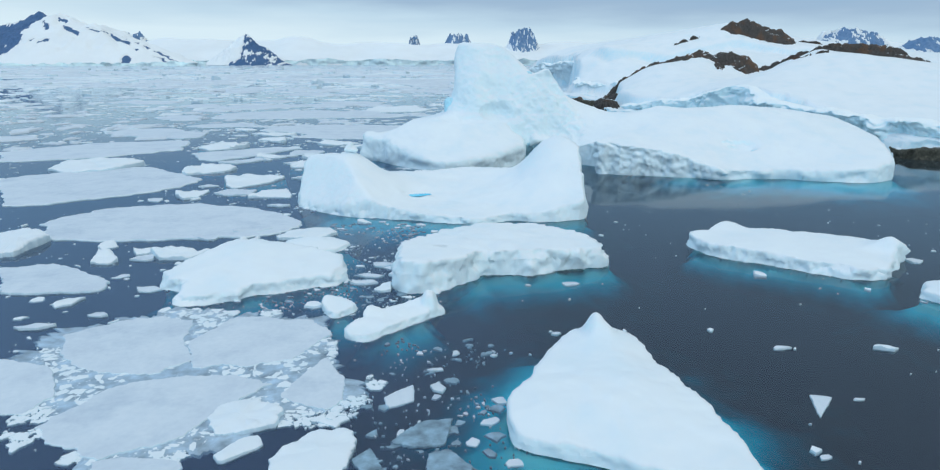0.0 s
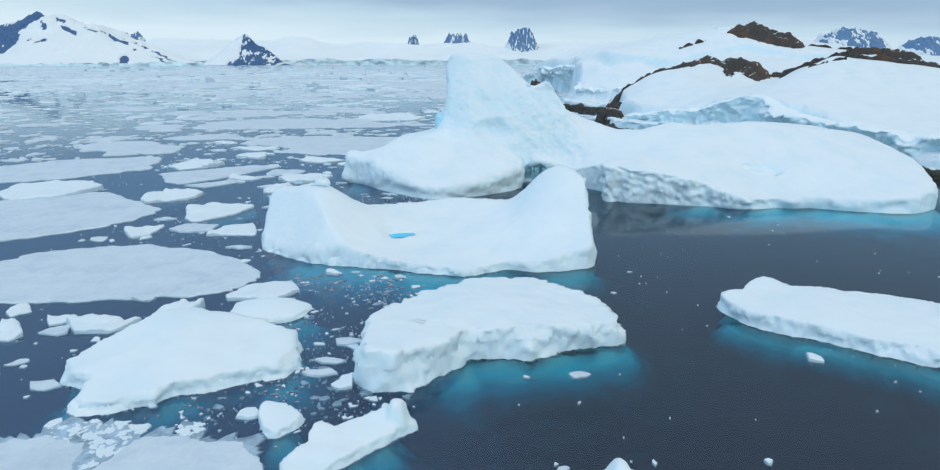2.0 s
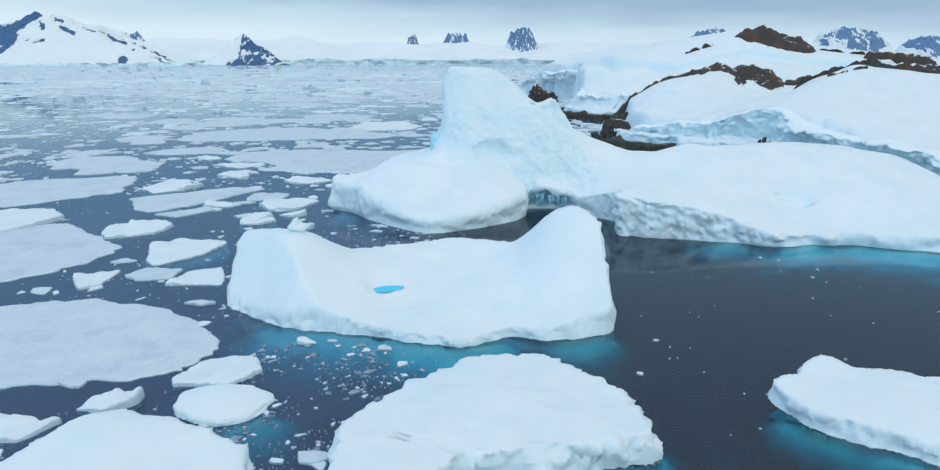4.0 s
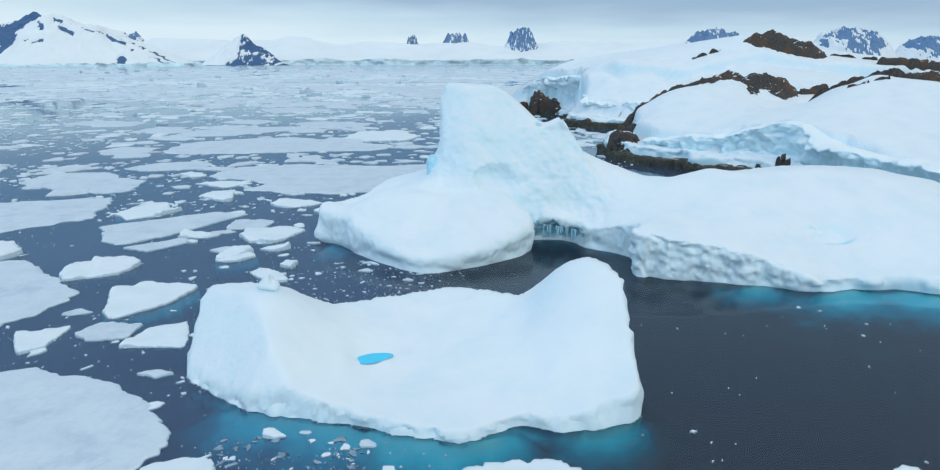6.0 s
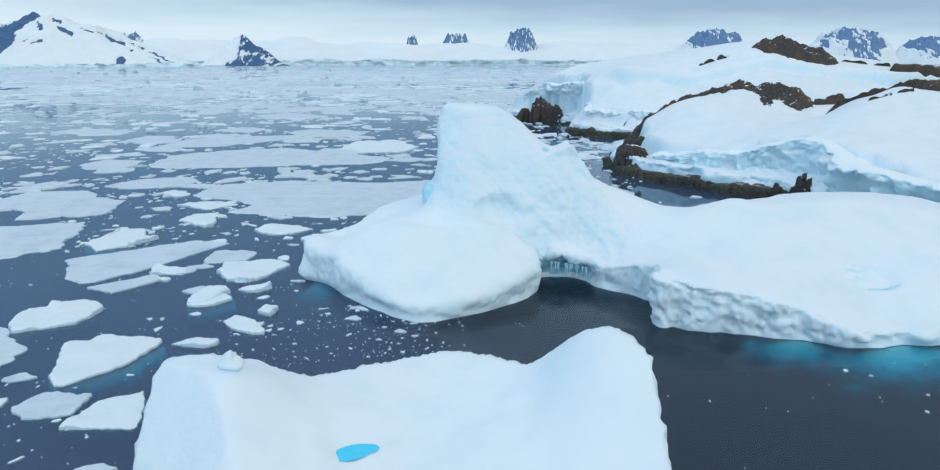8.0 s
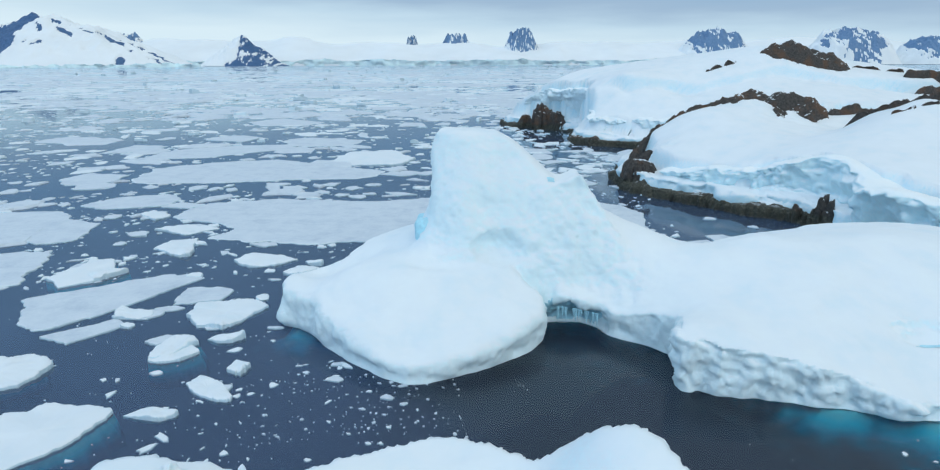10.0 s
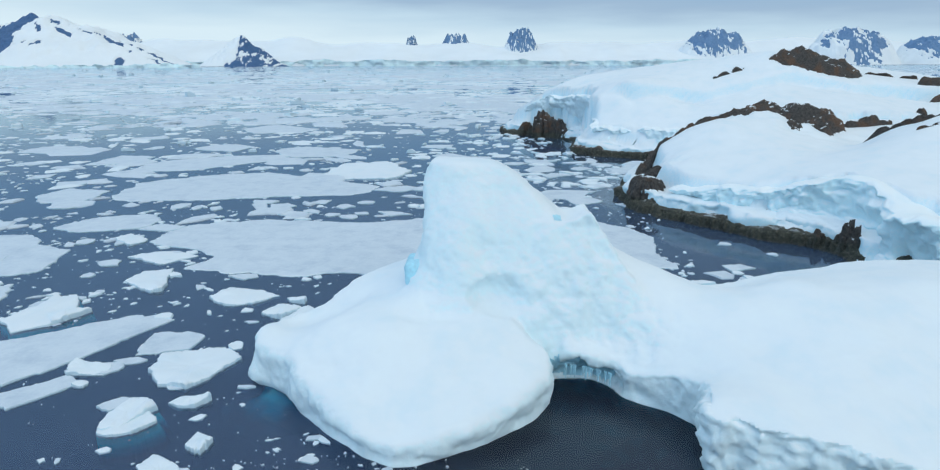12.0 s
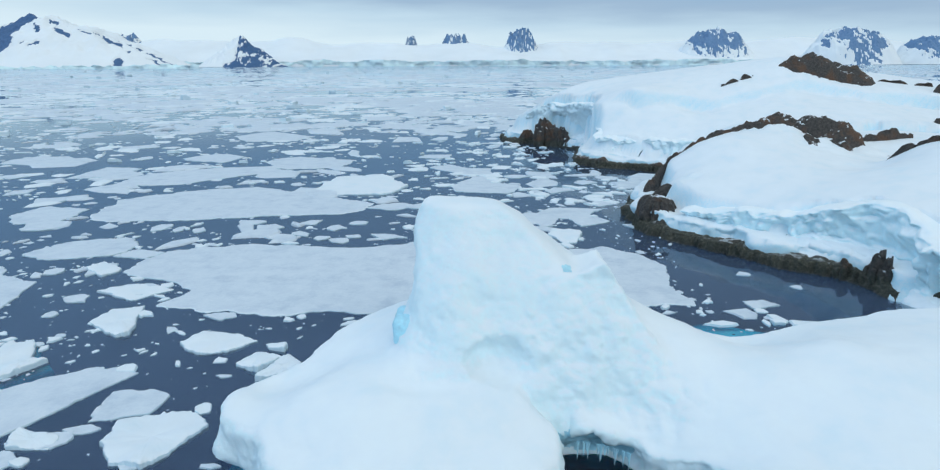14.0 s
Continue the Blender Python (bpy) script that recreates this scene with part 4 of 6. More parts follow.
rocky = island("island", "snow-capped rocky island with bare brown rock and blue ice cliff",
       [(28, 149), (26, 136), (28.5, 128.6), (32.6, 124), (36.8, 118), (43.4, 113), (44.2, 106), (47.5, 103), (52, 93), (56, 83), (63, 78), (80, 72), (115, 70), (150, 100), (155, 150), (125, 190), (85, 190), (55, 178), (37, 165)],
       [(33, 148, 4.0), (57, 157, 9.0), (88, 163, 9.5), (120, 150, 9), (60, 120, 4), (50, 108, 3), (75, 95, 3), (120, 100, 5), (45, 130, 3), (60, 178, 4)],
       [(30.5, 134, 4.6), (33.6, 134.6, 6.2), (34, 126, 3.4), (39, 119, 4.5), (45.5, 112, 7.4), (50, 104, 5.6), (55, 90, 3.0), (62, 84, 3.0), (80, 78, 3.4), (31.6, 146, 4.6), (35.5, 149.2, 7.8), (41, 151.2, 10.9), (46, 148.5, 12.1)] + [(47, 153.3, 12.3), (52.5, 154.0, 13.0), (36.5, 152.5, 7.4), (43, 155.5, 10.6), (50, 158, 12.8), (58, 159, 13.2), (66, 157, 10.6), (52, 166, 9.5), (66, 168, 9.5), (84, 170, 10.5), (57, 152.6, 12.9), (61.5, 151.5, 10.8), (60, 157, 12.4), (66, 150, 10.2), (70, 146, 8.7), (72, 155, 10.2), (80, 154, 10.4), (84, 149, 9.6), (88, 157, 10.4), (98, 158, 10.4), (120, 153, 10), (60.2, 133.6, 9.5), (60, 124, 11.6), (63.4, 126.2, 12.9), (66, 131.3, 13.2), (69, 128.8, 14.8), (70, 126.2, 13.7), (73.9, 126.6, 14.0), (82, 124.5, 12.8), (64, 138, 9.4), (70, 138, 9.6), (62.7, 134.4, 10.9), (65.2, 132.6, 12.7)] + [(75, 108, 8), (110, 100, 8), (60, 178, 6), (100, 182, 6)],
       [(52, 154.6, 2.6, 1.3, 14.0, 25), (55.5, 155, 3, 2.0, 14.5, 0), (60.6, 153.6, 3.0, 2.4, 14.6, -10), (64.2, 152.2, 2.4, 2.6, 13.5, -20), (61.6, 150.2, 2.3, 2.6, 12.6, 0), (57.0, 148.2, 1.6, 2.0, 11.7, 20), (32.0, 139.6, 2.0, 0.7, 5.4, -20), (46.2, 109.5, 1.2, 1.6, 2.2, 0)],
       [((31, 147, 4.6), (35.3, 150, 8.1), 14, 0.4), ((35.3, 150, 8.1), (41, 152, 10.9), 18, 0.4), ((41, 152, 10.9), (47, 154, 12.6), 18, 0.45), ((47, 154, 12.6), (51, 154.6, 13.4), 12, 0.55), ((61.9, 135.6, 10.2), (63.5, 134, 12.1), 14, 0.25), ((63.5, 134, 12.1), (66.6, 132, 13.9), 16, 0.35), ((66.6, 132, 13.9), (69, 129.5, 15.4), 14, 0.4), ((69, 129.5, 15.4), (71.4, 128.5, 15.6), 10, 0.45), ((71.4, 128.5, 15.6), (73.9, 127, 15.0), 10, 0.45), ((73.9, 127, 15.0), (82, 125, 14.0), 20, 0.5), ((63.4, 126.8, 13.4), (70, 127, 14.3), 24, 0.3), ((66.5, 152, 10.9), (70, 153.5, 11.6), 12, 0.35), ((70, 153.5, 11.6), (78, 155, 11.9), 24, 0.4)],
       0.38, 1.0, 2.4, 21, [(30, 145, 3, 1.0), (45.6, 109.5, 1.8, 1.8), (40, 116.5, 4.5, 0.8), (34, 123, 4.5, 0.8), (28, 131, 4, 0.6)], apron=5.2)
domed = island("island", "far snow-domed island with brown summit rock and dark cliff",
       [(13, 239), (22, 230), (31, 219), (29, 207), (27.4, 196), (31, 190), (37, 187), (44, 182), (55, 176), (90, 176), (150, 178), (200, 200), (210, 260), (150, 300), (80, 300), (30, 275), (14, 252)],
       [(22, 238, 4), (45, 205, 5), (83, 212, 14), (120, 220, 12), (100, 260, 12), (180, 240, 10)],
       [(16.5, 241, 6.5), (24, 239, 11.5), (30, 238, 14.8), (36, 238, 17.2), (50, 240, 19.2), (34, 223, 13), (41, 202, 16), (34.8, 191.5, 7.4), (38.5, 189, 6.4), (32, 194, 4.6), (38, 196, 7.6), (47, 188, 6), (60, 190, 11), (90, 190, 13.5), (112, 183, 9.5), (128, 188, 10.4), (118, 197, 14.6), (132, 197, 13.2), (60, 200, 14), (85, 201, 17), (62, 207, 17.5), (83, 211, 23.6), (104, 211, 19.5), (130, 210, 17), (170, 225, 15), (100, 250, 20), (60, 260, 16), (150, 270, 10), (30, 262, 6)],
       [(87, 209, 4.4, 1.8, 24.8, -12), (94, 208.5, 4.4, 2.2, 22.8, -14), (24, 230, 2, 1.5, 7.0, -40), (26.5, 227.5, 1.8, 1.4, 5.6, -40), (19, 234.5, 1.5, 1.3, 3.6, -40), (29, 224, 1.5, 1.3, 4.0, -40)],
       [((65, 206, 18.5), (73, 207.5, 20.3), 22, 0.35), ((104, 208, 19.3), (118, 207, 18.1), 24, 0.3), ((115.6, 201, 17.9), (123.4, 201, 17.5), 16, 0.6), ((123.4, 201, 17.5), (134, 201, 15.9), 18, 0.9), ((116.5, 194.5, 14.0), (136, 194, 13.4), 24, 1.3), ((103.2, 183, 11.6), (103.6, 182.6, 12.2), 2, 0.5)],
       0.6, 0.9, 4.0, 22, [(23, 231, 5, 2.5)], apron=5.0, lip=[(36, 203), (50, 201), (62, 200), (82, 202), (104, 200), (140, 197), (220, 196)])


def outcrop(ob, cx, cy, rx, ry, top, count, seed, turn=0.0):
    """Bare shore rock broken into upright angular blocks, highest in the middle."""
    rng = np.random.default_rng(seed)
    for k in range(count):
        bm = bmesh.new()
        a, r = rng.uniform(0, 2 * np.pi), np.sqrt(rng.uniform(0, 1))
        u, v = rx * r * np.cos(a), ry * r * np.sin(a)
        c, s = math.cos(radians(turn)), math.sin(radians(turn))
        x, y = cx + u * c - v * s, cy + u * s + v * c
        h = top * (1 - 0.55 * r ** 2) * rng.uniform(0.85, 1.05)
        w = 0.45 * min(rx, ry) * rng.uniform(0.5, 1.25)
        skew = rng.uniform(-0.35, 0.35, 2) * w
        vs = []
        for lev, f in ((-0.6, 1.15), (0.45 * h, 1.1), (0.8 * h, 0.95), (h, 0.65)):
            for q in range(5):
                t = q * 1.2566 + rng.uniform(-0.4, 0.4)
                g = f * w * rng.uniform(0.75, 1.15)
                vs.append(bm.verts.new((x + g * math.cos(t) + skew[0] * lev / h, y + g * math.sin(t) + skew[1] * lev / h, lev + 0.12 * h * rng.uniform(-1, 1) * (lev > 0))))
        out = bmesh.ops.convex_hull(bm, input=vs)
        bmesh.ops.delete(bm, geom=[e for e in out["geom_interior"] if isinstance(e, bmesh.types.BMVert)], context="VERTS")
        me = bpy.data.meshes.new("rock_block")
        bm.to_mesh(me)
        bm.free()
        me.materials.append(ROCK)
        part("rock_block", me, ob, "dark fractured shore rock")


outcrop(rocky, 45.5, 109.4, 1.1, 1.8, 4.0, 14, 301, 20)
outcrop(rocky, 43.6, 112.2, 1.0, 1.4, 2.2, 7, 302, 20)


def boulder(ob, cx, cy, rx, ry, top, seed, turn=0.0):
    """A rounded dome of bare rock with upright cracks."""
    u, v = np.meshgrid(np.linspace(0, 2 * np.pi, 161), np.linspace(0, 1, 60))
    r, z = np.sin(np.clip(1 - v, 0, 1) * np.pi / 2) ** 0.55, -0.8 + (top + 0.8) * np.sin(v * np.pi / 2)
    px, py = np.cos(u), np.sin(u)
    crack = 0.10 * vnoise(px * 7, py * 7, z * 0.35, seed) - 0.13 * np.abs(vnoise(px * 4, py * 4, z * 0.25 + 4, seed + 1)) + 0.14 * fbm(px * 1.5, py * 1.5, z * 0.5, seed + 2, 3)
    k = r * (1 + crack)
    c, s = math.cos(radians(turn)), math.sin(radians(turn))
    x, y = rx * k * px, ry * k * py
    part("boulder", sheet("boulder", cx + x * c - y * s, cy + x * s + y * c, z + 0.25 * fbm(px * 3 * r, py * 3 * r, 0, seed + 4, 3) * (v > 0.3), z > -9, ROCK), ob, "rounded dome of cracked brown rock")


boulder(rocky, 29.0, 135.4, 2.9, 3.6, 4.7, 303, 25)
outcrop(domed, 23.6, 229.8, 3.2, 2.4, 8.2, 26, 305, -40)
outcrop(domed, 28.0, 226.0, 2.8, 1.8, 5.4, 20, 306, -40)
outcrop(domed, 19.6, 233.8, 2.0, 1.6, 4.6, 14, 307, -40)


def ice_wall(ob, points, tops, seed, feet=None, mat=None):
    """The broken edge of the ice cap over the tidal ledge: drifted apron, hollows of bare blue ice, overhanging crest."""
    p = np.array(points, float)
    seg = np.concatenate([[0], np.cumsum(np.sqrt(((p[1:] - p[:-1]) ** 2).sum(1)))])
    s = np.arange(0, seg[-1], 0.22)
    px, py = np.interp(s, seg, p[:, 0]), np.interp(s, seg, p[:, 1])
    k = np.ones(21) / 21
    px[10:-10], py[10:-10] = np.convolve(px, k, "valid"), np.convolve(py, k, "valid")
    tx, ty = np.gradient(px), np.gradient(py)
    n = np.sqrt(tx * tx + ty * ty)
    nx, ny = ty / n, -tx / n
    top = np.interp(s, seg, tops) + 0.45 * fbm(s * 0.22, 0, 0, seed, 4)
    foot_z = np.interp(s, seg, feet) if feet else 1.3 + 0 * s
    apron = np.minimum(0.42 * (top - foot_z), 1.9 + 0.8 * fbm(s * 0.12, 3, 0, seed + 5, 2))
    cave = np.clip(0.4 + 2.2 * fbm(s * 0.2, 7, 0, seed + 2, 3), 0, 1.5) * np.clip((top - 2.5) / 2, 0.15, 1)
    rise = top - foot_z - apron
    wide = 2.2 + 0.9 * fbm(s * 0.15, 11, 0, seed + 6, 2)
    zero = 0 * s
    wide = wide + 1.1
    rib_in = [zero + 0.75, zero + 1.1, 1.1 + 0.35 * (wide - 1.1), wide, wide + 0.5 + cave, wide + 0.45 + cave, wide + 0.15 + 0.3 * cave, wide + 0.25, wide + 1.0, wide + 3.4, wide + 6.0]
    rib_up = [zero + foot_z - 0.7, zero + foot_z + 0.15, foot_z + 0.6 * apron, foot_z + apron, foot_z + apron + 0.12 * rise, foot_z + apron + 0.5 * rise, foot_z + apron + 0.78 * rise, top - 0.12, top + 0.25, top + 0.35, top - 0.9]
    t = np.concatenate([np.linspace(0, 8, 49), np.linspace(8.3, 10, 5)])
    across = np.stack([np.stack([np.interp(t, np.arange(11), col) for col in np.stack(rib, -1)], -1) for rib in (rib_in, rib_up)])
    for turn in range(2):
        across[:, 1:-1] = 0.25 * across[:, :-2] + 0.5 * across[:, 1:-1] + 0.25 * across[:, 2:]
    inland, Z = across
    X, Y = px[None, :] + nx * inland, py[None, :] + ny * inland
    T = t[:, None] + 0 * X
    on = np.clip(T - 0.5, 0, 1) * np.clip((9 - T) / 2, 0, 1)
    cliff = np.clip(T - 2.8, 0, 1) * np.clip((8 - T) / 1.2, 0, 1)
    lump = on * (0.3 + 0.45 * cliff) * fbm(X * 0.45, Y * 0.45, Z * 0.6, seed + 1, 4, 0.55) + 0.5 * cliff * np.abs(fbm(X * 0.7, Y * 0.7, Z * 0.9, seed + 3, 3, 0.55))
    X, Y = X - nx * lump, Y - ny * lump
    Z = Z + on * 0.3 * fbm(X * 0.5, Y * 0.5, Z * 0.5, seed + 4, 4)
    cut = int(np.searchsorted(t, 2.9))
    part("snow_apron", sheet("snow_apron", X[:cut + 1], Y[:cut + 1], Z[:cut + 1], Z[:cut + 1] > -9, SNOW_LAND), ob, "drifted white snow on the ledge")
    part("ice_cliff", sheet("ice_cliff", X[cut:], Y[cut:], Z[cut:], Z[cut:] > -9, mat or BLUE_CLIFF), ob, "broken ice cliff with bare blue ice in its hollows")


def rock_ledge(ob, points, seed, top=1.5, wide=3.2):
    """A tidal ledge of dark rock: an upright cracked face over the water and a level top."""
    p = np.array(points, float)
    seg = np.concatenate([[0], np.cumsum(np.sqrt(((p[1:] - p[:-1]) ** 2).sum(1)))])
    s = np.arange(0, seg[-1], 0.16)
    px, py = np.interp(s, seg, p[:, 0]), np.interp(s, seg, p[:, 1])
    k = np.ones(31) / 31
    px[15:-15], py[15:-15] = np.convolve(px, k, "valid"), np.convolve(py, k, "valid")
    tx, ty = np.gradient(px), np.gradient(py)
    n = np.sqrt(tx * tx + ty * ty)
    nx, ny = ty / n, -tx / n
    high = top * (1 + 0.3 * fbm(s * 0.22, 0, 0, seed, 3)) + 0.25 * np.abs(vnoise(s * 1.3, 0, 0, seed + 1))
    rib = np.array([(-0.15, -0.5), (-0.05, 0.0), (0.02, 0.25), (0.06, 0.5), (0.12, 0.75), (0.3, 0.95), (0.7, 1.03), (1.6, 1.05), (wide, 1.0)])
    inland, up = rib[:, :1] + 0 * s, rib[:, 1:] * high
    X, Y, Z = px + nx * inland, py + ny * inland, up
    face = np.clip(1.4 - inland, 0.15, 1)
    crack = face * (0.35 * fbm(s * 0.5, 5, Z * 0.15, seed + 2, 3) + 0.3 * np.abs(vnoise(s * 1.7, 9, Z * 0.3, seed + 3)) + 0.14 * fbm(s * 3.0, Z * 0.8, 0, seed + 4, 3))
    X, Y = X + nx * crack, Y + ny * crack
    Z = Z + 0.12 * fbm(X * 1.2, Y * 1.2, 0, seed + 5, 3) * (rib[:, 1:] > 0.6)
    part("rock_ledge", sheet("rock_ledge", X, Y, Z, Z > -9, ROCK), ob, "dark cracked tidal ledge")


rock_ledge(rocky, [(46.0, 108.4), (44.8, 109.8), (43.6, 112.0), (40.8, 113.8), (37.4, 116.9), (33.2, 122.4), (30.0, 127.0), (27.6, 132), (26.6, 137)], 401, 1.15)
rock_ledge(domed, [(55, 175.2), (44, 181.2), (36.6, 186.4), (30.4, 189.2), (27.0, 194.6), (27.6, 200)], 402, 1.4)
ice_wall(rocky, [(65, 75.4), (61, 77.2), (54.4, 82.0), (50.0, 91.2), (44.8, 101.2), (43.6, 105.6), (45.6, 109.2), (44.6, 112.6), (41.5, 114.6), (38.2, 117.6), (34, 123.0), (30.8, 127.6), (29.4, 131)], [3.4, 3.6, 4.4, 5.2, 5.8, 5.6, 6.6, 7.8, 6.8, 5.2, 4.6, 4.0, 3.4], 95, [-0.4, -0.4, -0.4, -0.4, -0.4, -0.4, 0.8, 0.95, 0.95, 0.95, 0.95, 0.95, 0.95])


ice_wall(domed, [(62, 175.5), (55, 177), (44, 183), (37, 188), (31, 191), (28.4, 196), (29.8, 207), (31, 218), (22, 230.5), (14, 239)], [6.5, 6.5, 6.8, 6.4, 6.2, 6.0, 9.0, 12.5, 11.5, 7.0], 98, mat=ICE_CLIFF)


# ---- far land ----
def far_massif(label, cx, cy, w, depth, h, peaks, seed, bare_spots, streak=0.0, rows=(160, 60), rock=FAR_HAZED_ROCK, dome=False, face=None, side=None, tilt=0.0):
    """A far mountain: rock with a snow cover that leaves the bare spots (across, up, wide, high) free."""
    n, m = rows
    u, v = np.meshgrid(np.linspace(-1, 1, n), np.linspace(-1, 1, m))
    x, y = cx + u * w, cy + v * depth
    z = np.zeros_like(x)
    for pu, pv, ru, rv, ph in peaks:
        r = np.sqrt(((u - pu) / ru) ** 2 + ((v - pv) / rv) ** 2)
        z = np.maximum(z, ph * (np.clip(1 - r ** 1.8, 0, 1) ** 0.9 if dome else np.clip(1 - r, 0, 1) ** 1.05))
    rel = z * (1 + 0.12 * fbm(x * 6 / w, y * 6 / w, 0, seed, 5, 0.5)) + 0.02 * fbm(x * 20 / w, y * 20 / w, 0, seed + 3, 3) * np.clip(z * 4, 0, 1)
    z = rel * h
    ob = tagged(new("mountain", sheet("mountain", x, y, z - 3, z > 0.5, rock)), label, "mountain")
    wob = 1.2 * fbm(x * 9 / w, z * 5 / w, 0, seed + 8, 5, 0.6) + streak * vnoise((x + 1.1 * z) * 13 / w, z * 3 / w, 0, seed + 12)
    bare = np.full(x.shape, -9.0)
    # the bare patches run aslant down the sides
    su = u - cx * depth / (cy * w) * v + 0.03 * fbm(x * 14 / w, z * 14 / w, 0, seed + 16, 3) + 0.12 * (rel - 0.4) * (streak == 0)
    sr = rel + 0.06 * fbm(x * 10 / w, z * 10 / w, 0, seed + 17, 3)
    for bu, bz, bw, bh in bare_spots:
        bare = np.maximum(bare, 1 - ((su - bu) / bw) ** 2 - ((sr - bz + tilt * (bu > 0.2) * (su - bu)) / bh) ** 2)
    if face:
        # one whole side is too steep for snow
        fu, fr, slope, end = face
        bare = np.maximum(bare, np.where(su < end, 9 * (sr - fr - slope * (su - fu)), -9))
    if side:
        # one flank below a slanting line is bare
        bare = np.maximum(bare, np.clip(9 * (su - side[0] + side[1] * np.clip(0.95 - sr, 0, 1)), -9, 0.2) + 0.3 - 9 * np.clip(0.13 - np.hypot((su - 0.26) * 1.3, sr - 0.42), 0, 1) - 9 * np.clip(0.12 - np.hypot((su - 0.02) * 0.7, sr - 0.40), 0, 1) - 9 * np.clip(0.07 - np.hypot((su - 0.45) * 0.7, sr - 0.14), 0, 1))
    bare = np.clip(bare, -2.5, 1.1 if side or face else 0.6) + 0.2 + 0.5 * wob + 0.5 * fbm(x * 22 / w, z * 22 / w, 0, seed + 15, 4, 0.6) > 0.1
    part("snow_cover", sheet("snow_cover", x, y - 2, z + np.where(bare, -10.0, 1.5), z > 0.5, FAR_SNOW), ob, "white snow on the mountain sides")
    return ob


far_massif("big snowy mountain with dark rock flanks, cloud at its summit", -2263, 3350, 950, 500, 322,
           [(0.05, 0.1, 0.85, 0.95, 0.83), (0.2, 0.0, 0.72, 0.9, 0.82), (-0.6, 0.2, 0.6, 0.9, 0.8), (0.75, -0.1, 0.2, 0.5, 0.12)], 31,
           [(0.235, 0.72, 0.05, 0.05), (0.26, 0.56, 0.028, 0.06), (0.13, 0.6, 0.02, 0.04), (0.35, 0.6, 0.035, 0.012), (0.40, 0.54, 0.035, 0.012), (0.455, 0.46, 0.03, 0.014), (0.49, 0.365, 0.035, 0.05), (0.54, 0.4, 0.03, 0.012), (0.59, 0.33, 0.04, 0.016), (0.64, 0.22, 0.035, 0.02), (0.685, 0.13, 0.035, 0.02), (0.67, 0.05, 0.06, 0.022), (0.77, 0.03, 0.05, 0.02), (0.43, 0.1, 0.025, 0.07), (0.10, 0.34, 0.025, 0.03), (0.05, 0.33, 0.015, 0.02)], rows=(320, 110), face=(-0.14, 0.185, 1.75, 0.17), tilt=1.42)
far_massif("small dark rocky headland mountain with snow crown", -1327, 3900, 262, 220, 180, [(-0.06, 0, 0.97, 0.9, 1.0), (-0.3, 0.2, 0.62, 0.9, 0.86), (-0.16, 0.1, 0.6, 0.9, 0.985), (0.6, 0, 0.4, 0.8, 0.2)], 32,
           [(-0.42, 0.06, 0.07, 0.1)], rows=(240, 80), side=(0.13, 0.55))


def shelf():
    x, y = np.meshgrid(np.linspace(-3000, 3200, 400), np.linspace(4150, 4720, 40))
    t = (y - 4150) / 570
    z = np.where(t < 0.02, -2, 34 + 9 * fbm(x * 0.004, y * 0.004, 0, 51, 4) + 125 * t ** 1.2 * (1 + 0.3 * fbm(x * 0.0012, 0, 0, 52, 3)))
    y = y + 30 * fbm(x * 0.004, 0, 0, 53, 5)
    ob = tagged(new("glacier", sheet("glacier", x, y, z, z > -5, FAR_SNOW)), "far white glacier shelf with a pale blue ice front", "glacier")
    xs = np.linspace(-3000, 3200, 900)
    yf = 4155 + 30 * fbm(xs * 0.004, 0, 0, 53, 5)
    X, Z = np.meshgrid(xs, np.linspace(-0.2, 1, 7))
    top = 33 + 9 * fbm(xs * 0.004, 4150 * 0.004, 0, 51, 4) + 5 * fbm(xs * 0.02, 0, 0, 54, 4)
    Zz = np.where(Z < 0, -2, Z * top[None, :])
    Y = yf[None, :] + 10 * fbm(X * 0.02, Zz * 0.04, 0, 55, 3) - 8
    part("ice_front", sheet("ice_front", X, Y, Zz, Zz > -5, FAR_ICE), ob, "pale blue broken ice front")
    return ob


shelf()


def shore_front():
    """The low ice front along the foot of the big mountain."""
    xs = np.linspace(-2450, -1180, 420)
    X, Z = np.meshgrid(xs, np.linspace(-0.2, 1, 6))
    top = 13 + 6 * fbm(xs * 0.006, 0, 0, 56, 4) + 4 * fbm(xs * 0.03, 0, 0, 57, 3)
    Zz = np.where(Z < 0, -2, Z * np.maximum(top, 2)[None, :])
    Y = 2880 + 20 * fbm(X * 0.004, 0, 0, 58, 4) + 7 * fbm(X * 0.03, Zz * 0.06, 0, 59, 3) + Zz * 0.3
    return tagged(new("glacier", sheet("glacier", X, Y, Zz, Zz > -5, FAR_ICE)), "low pale turquoise ice front under the mountain", "glacier")


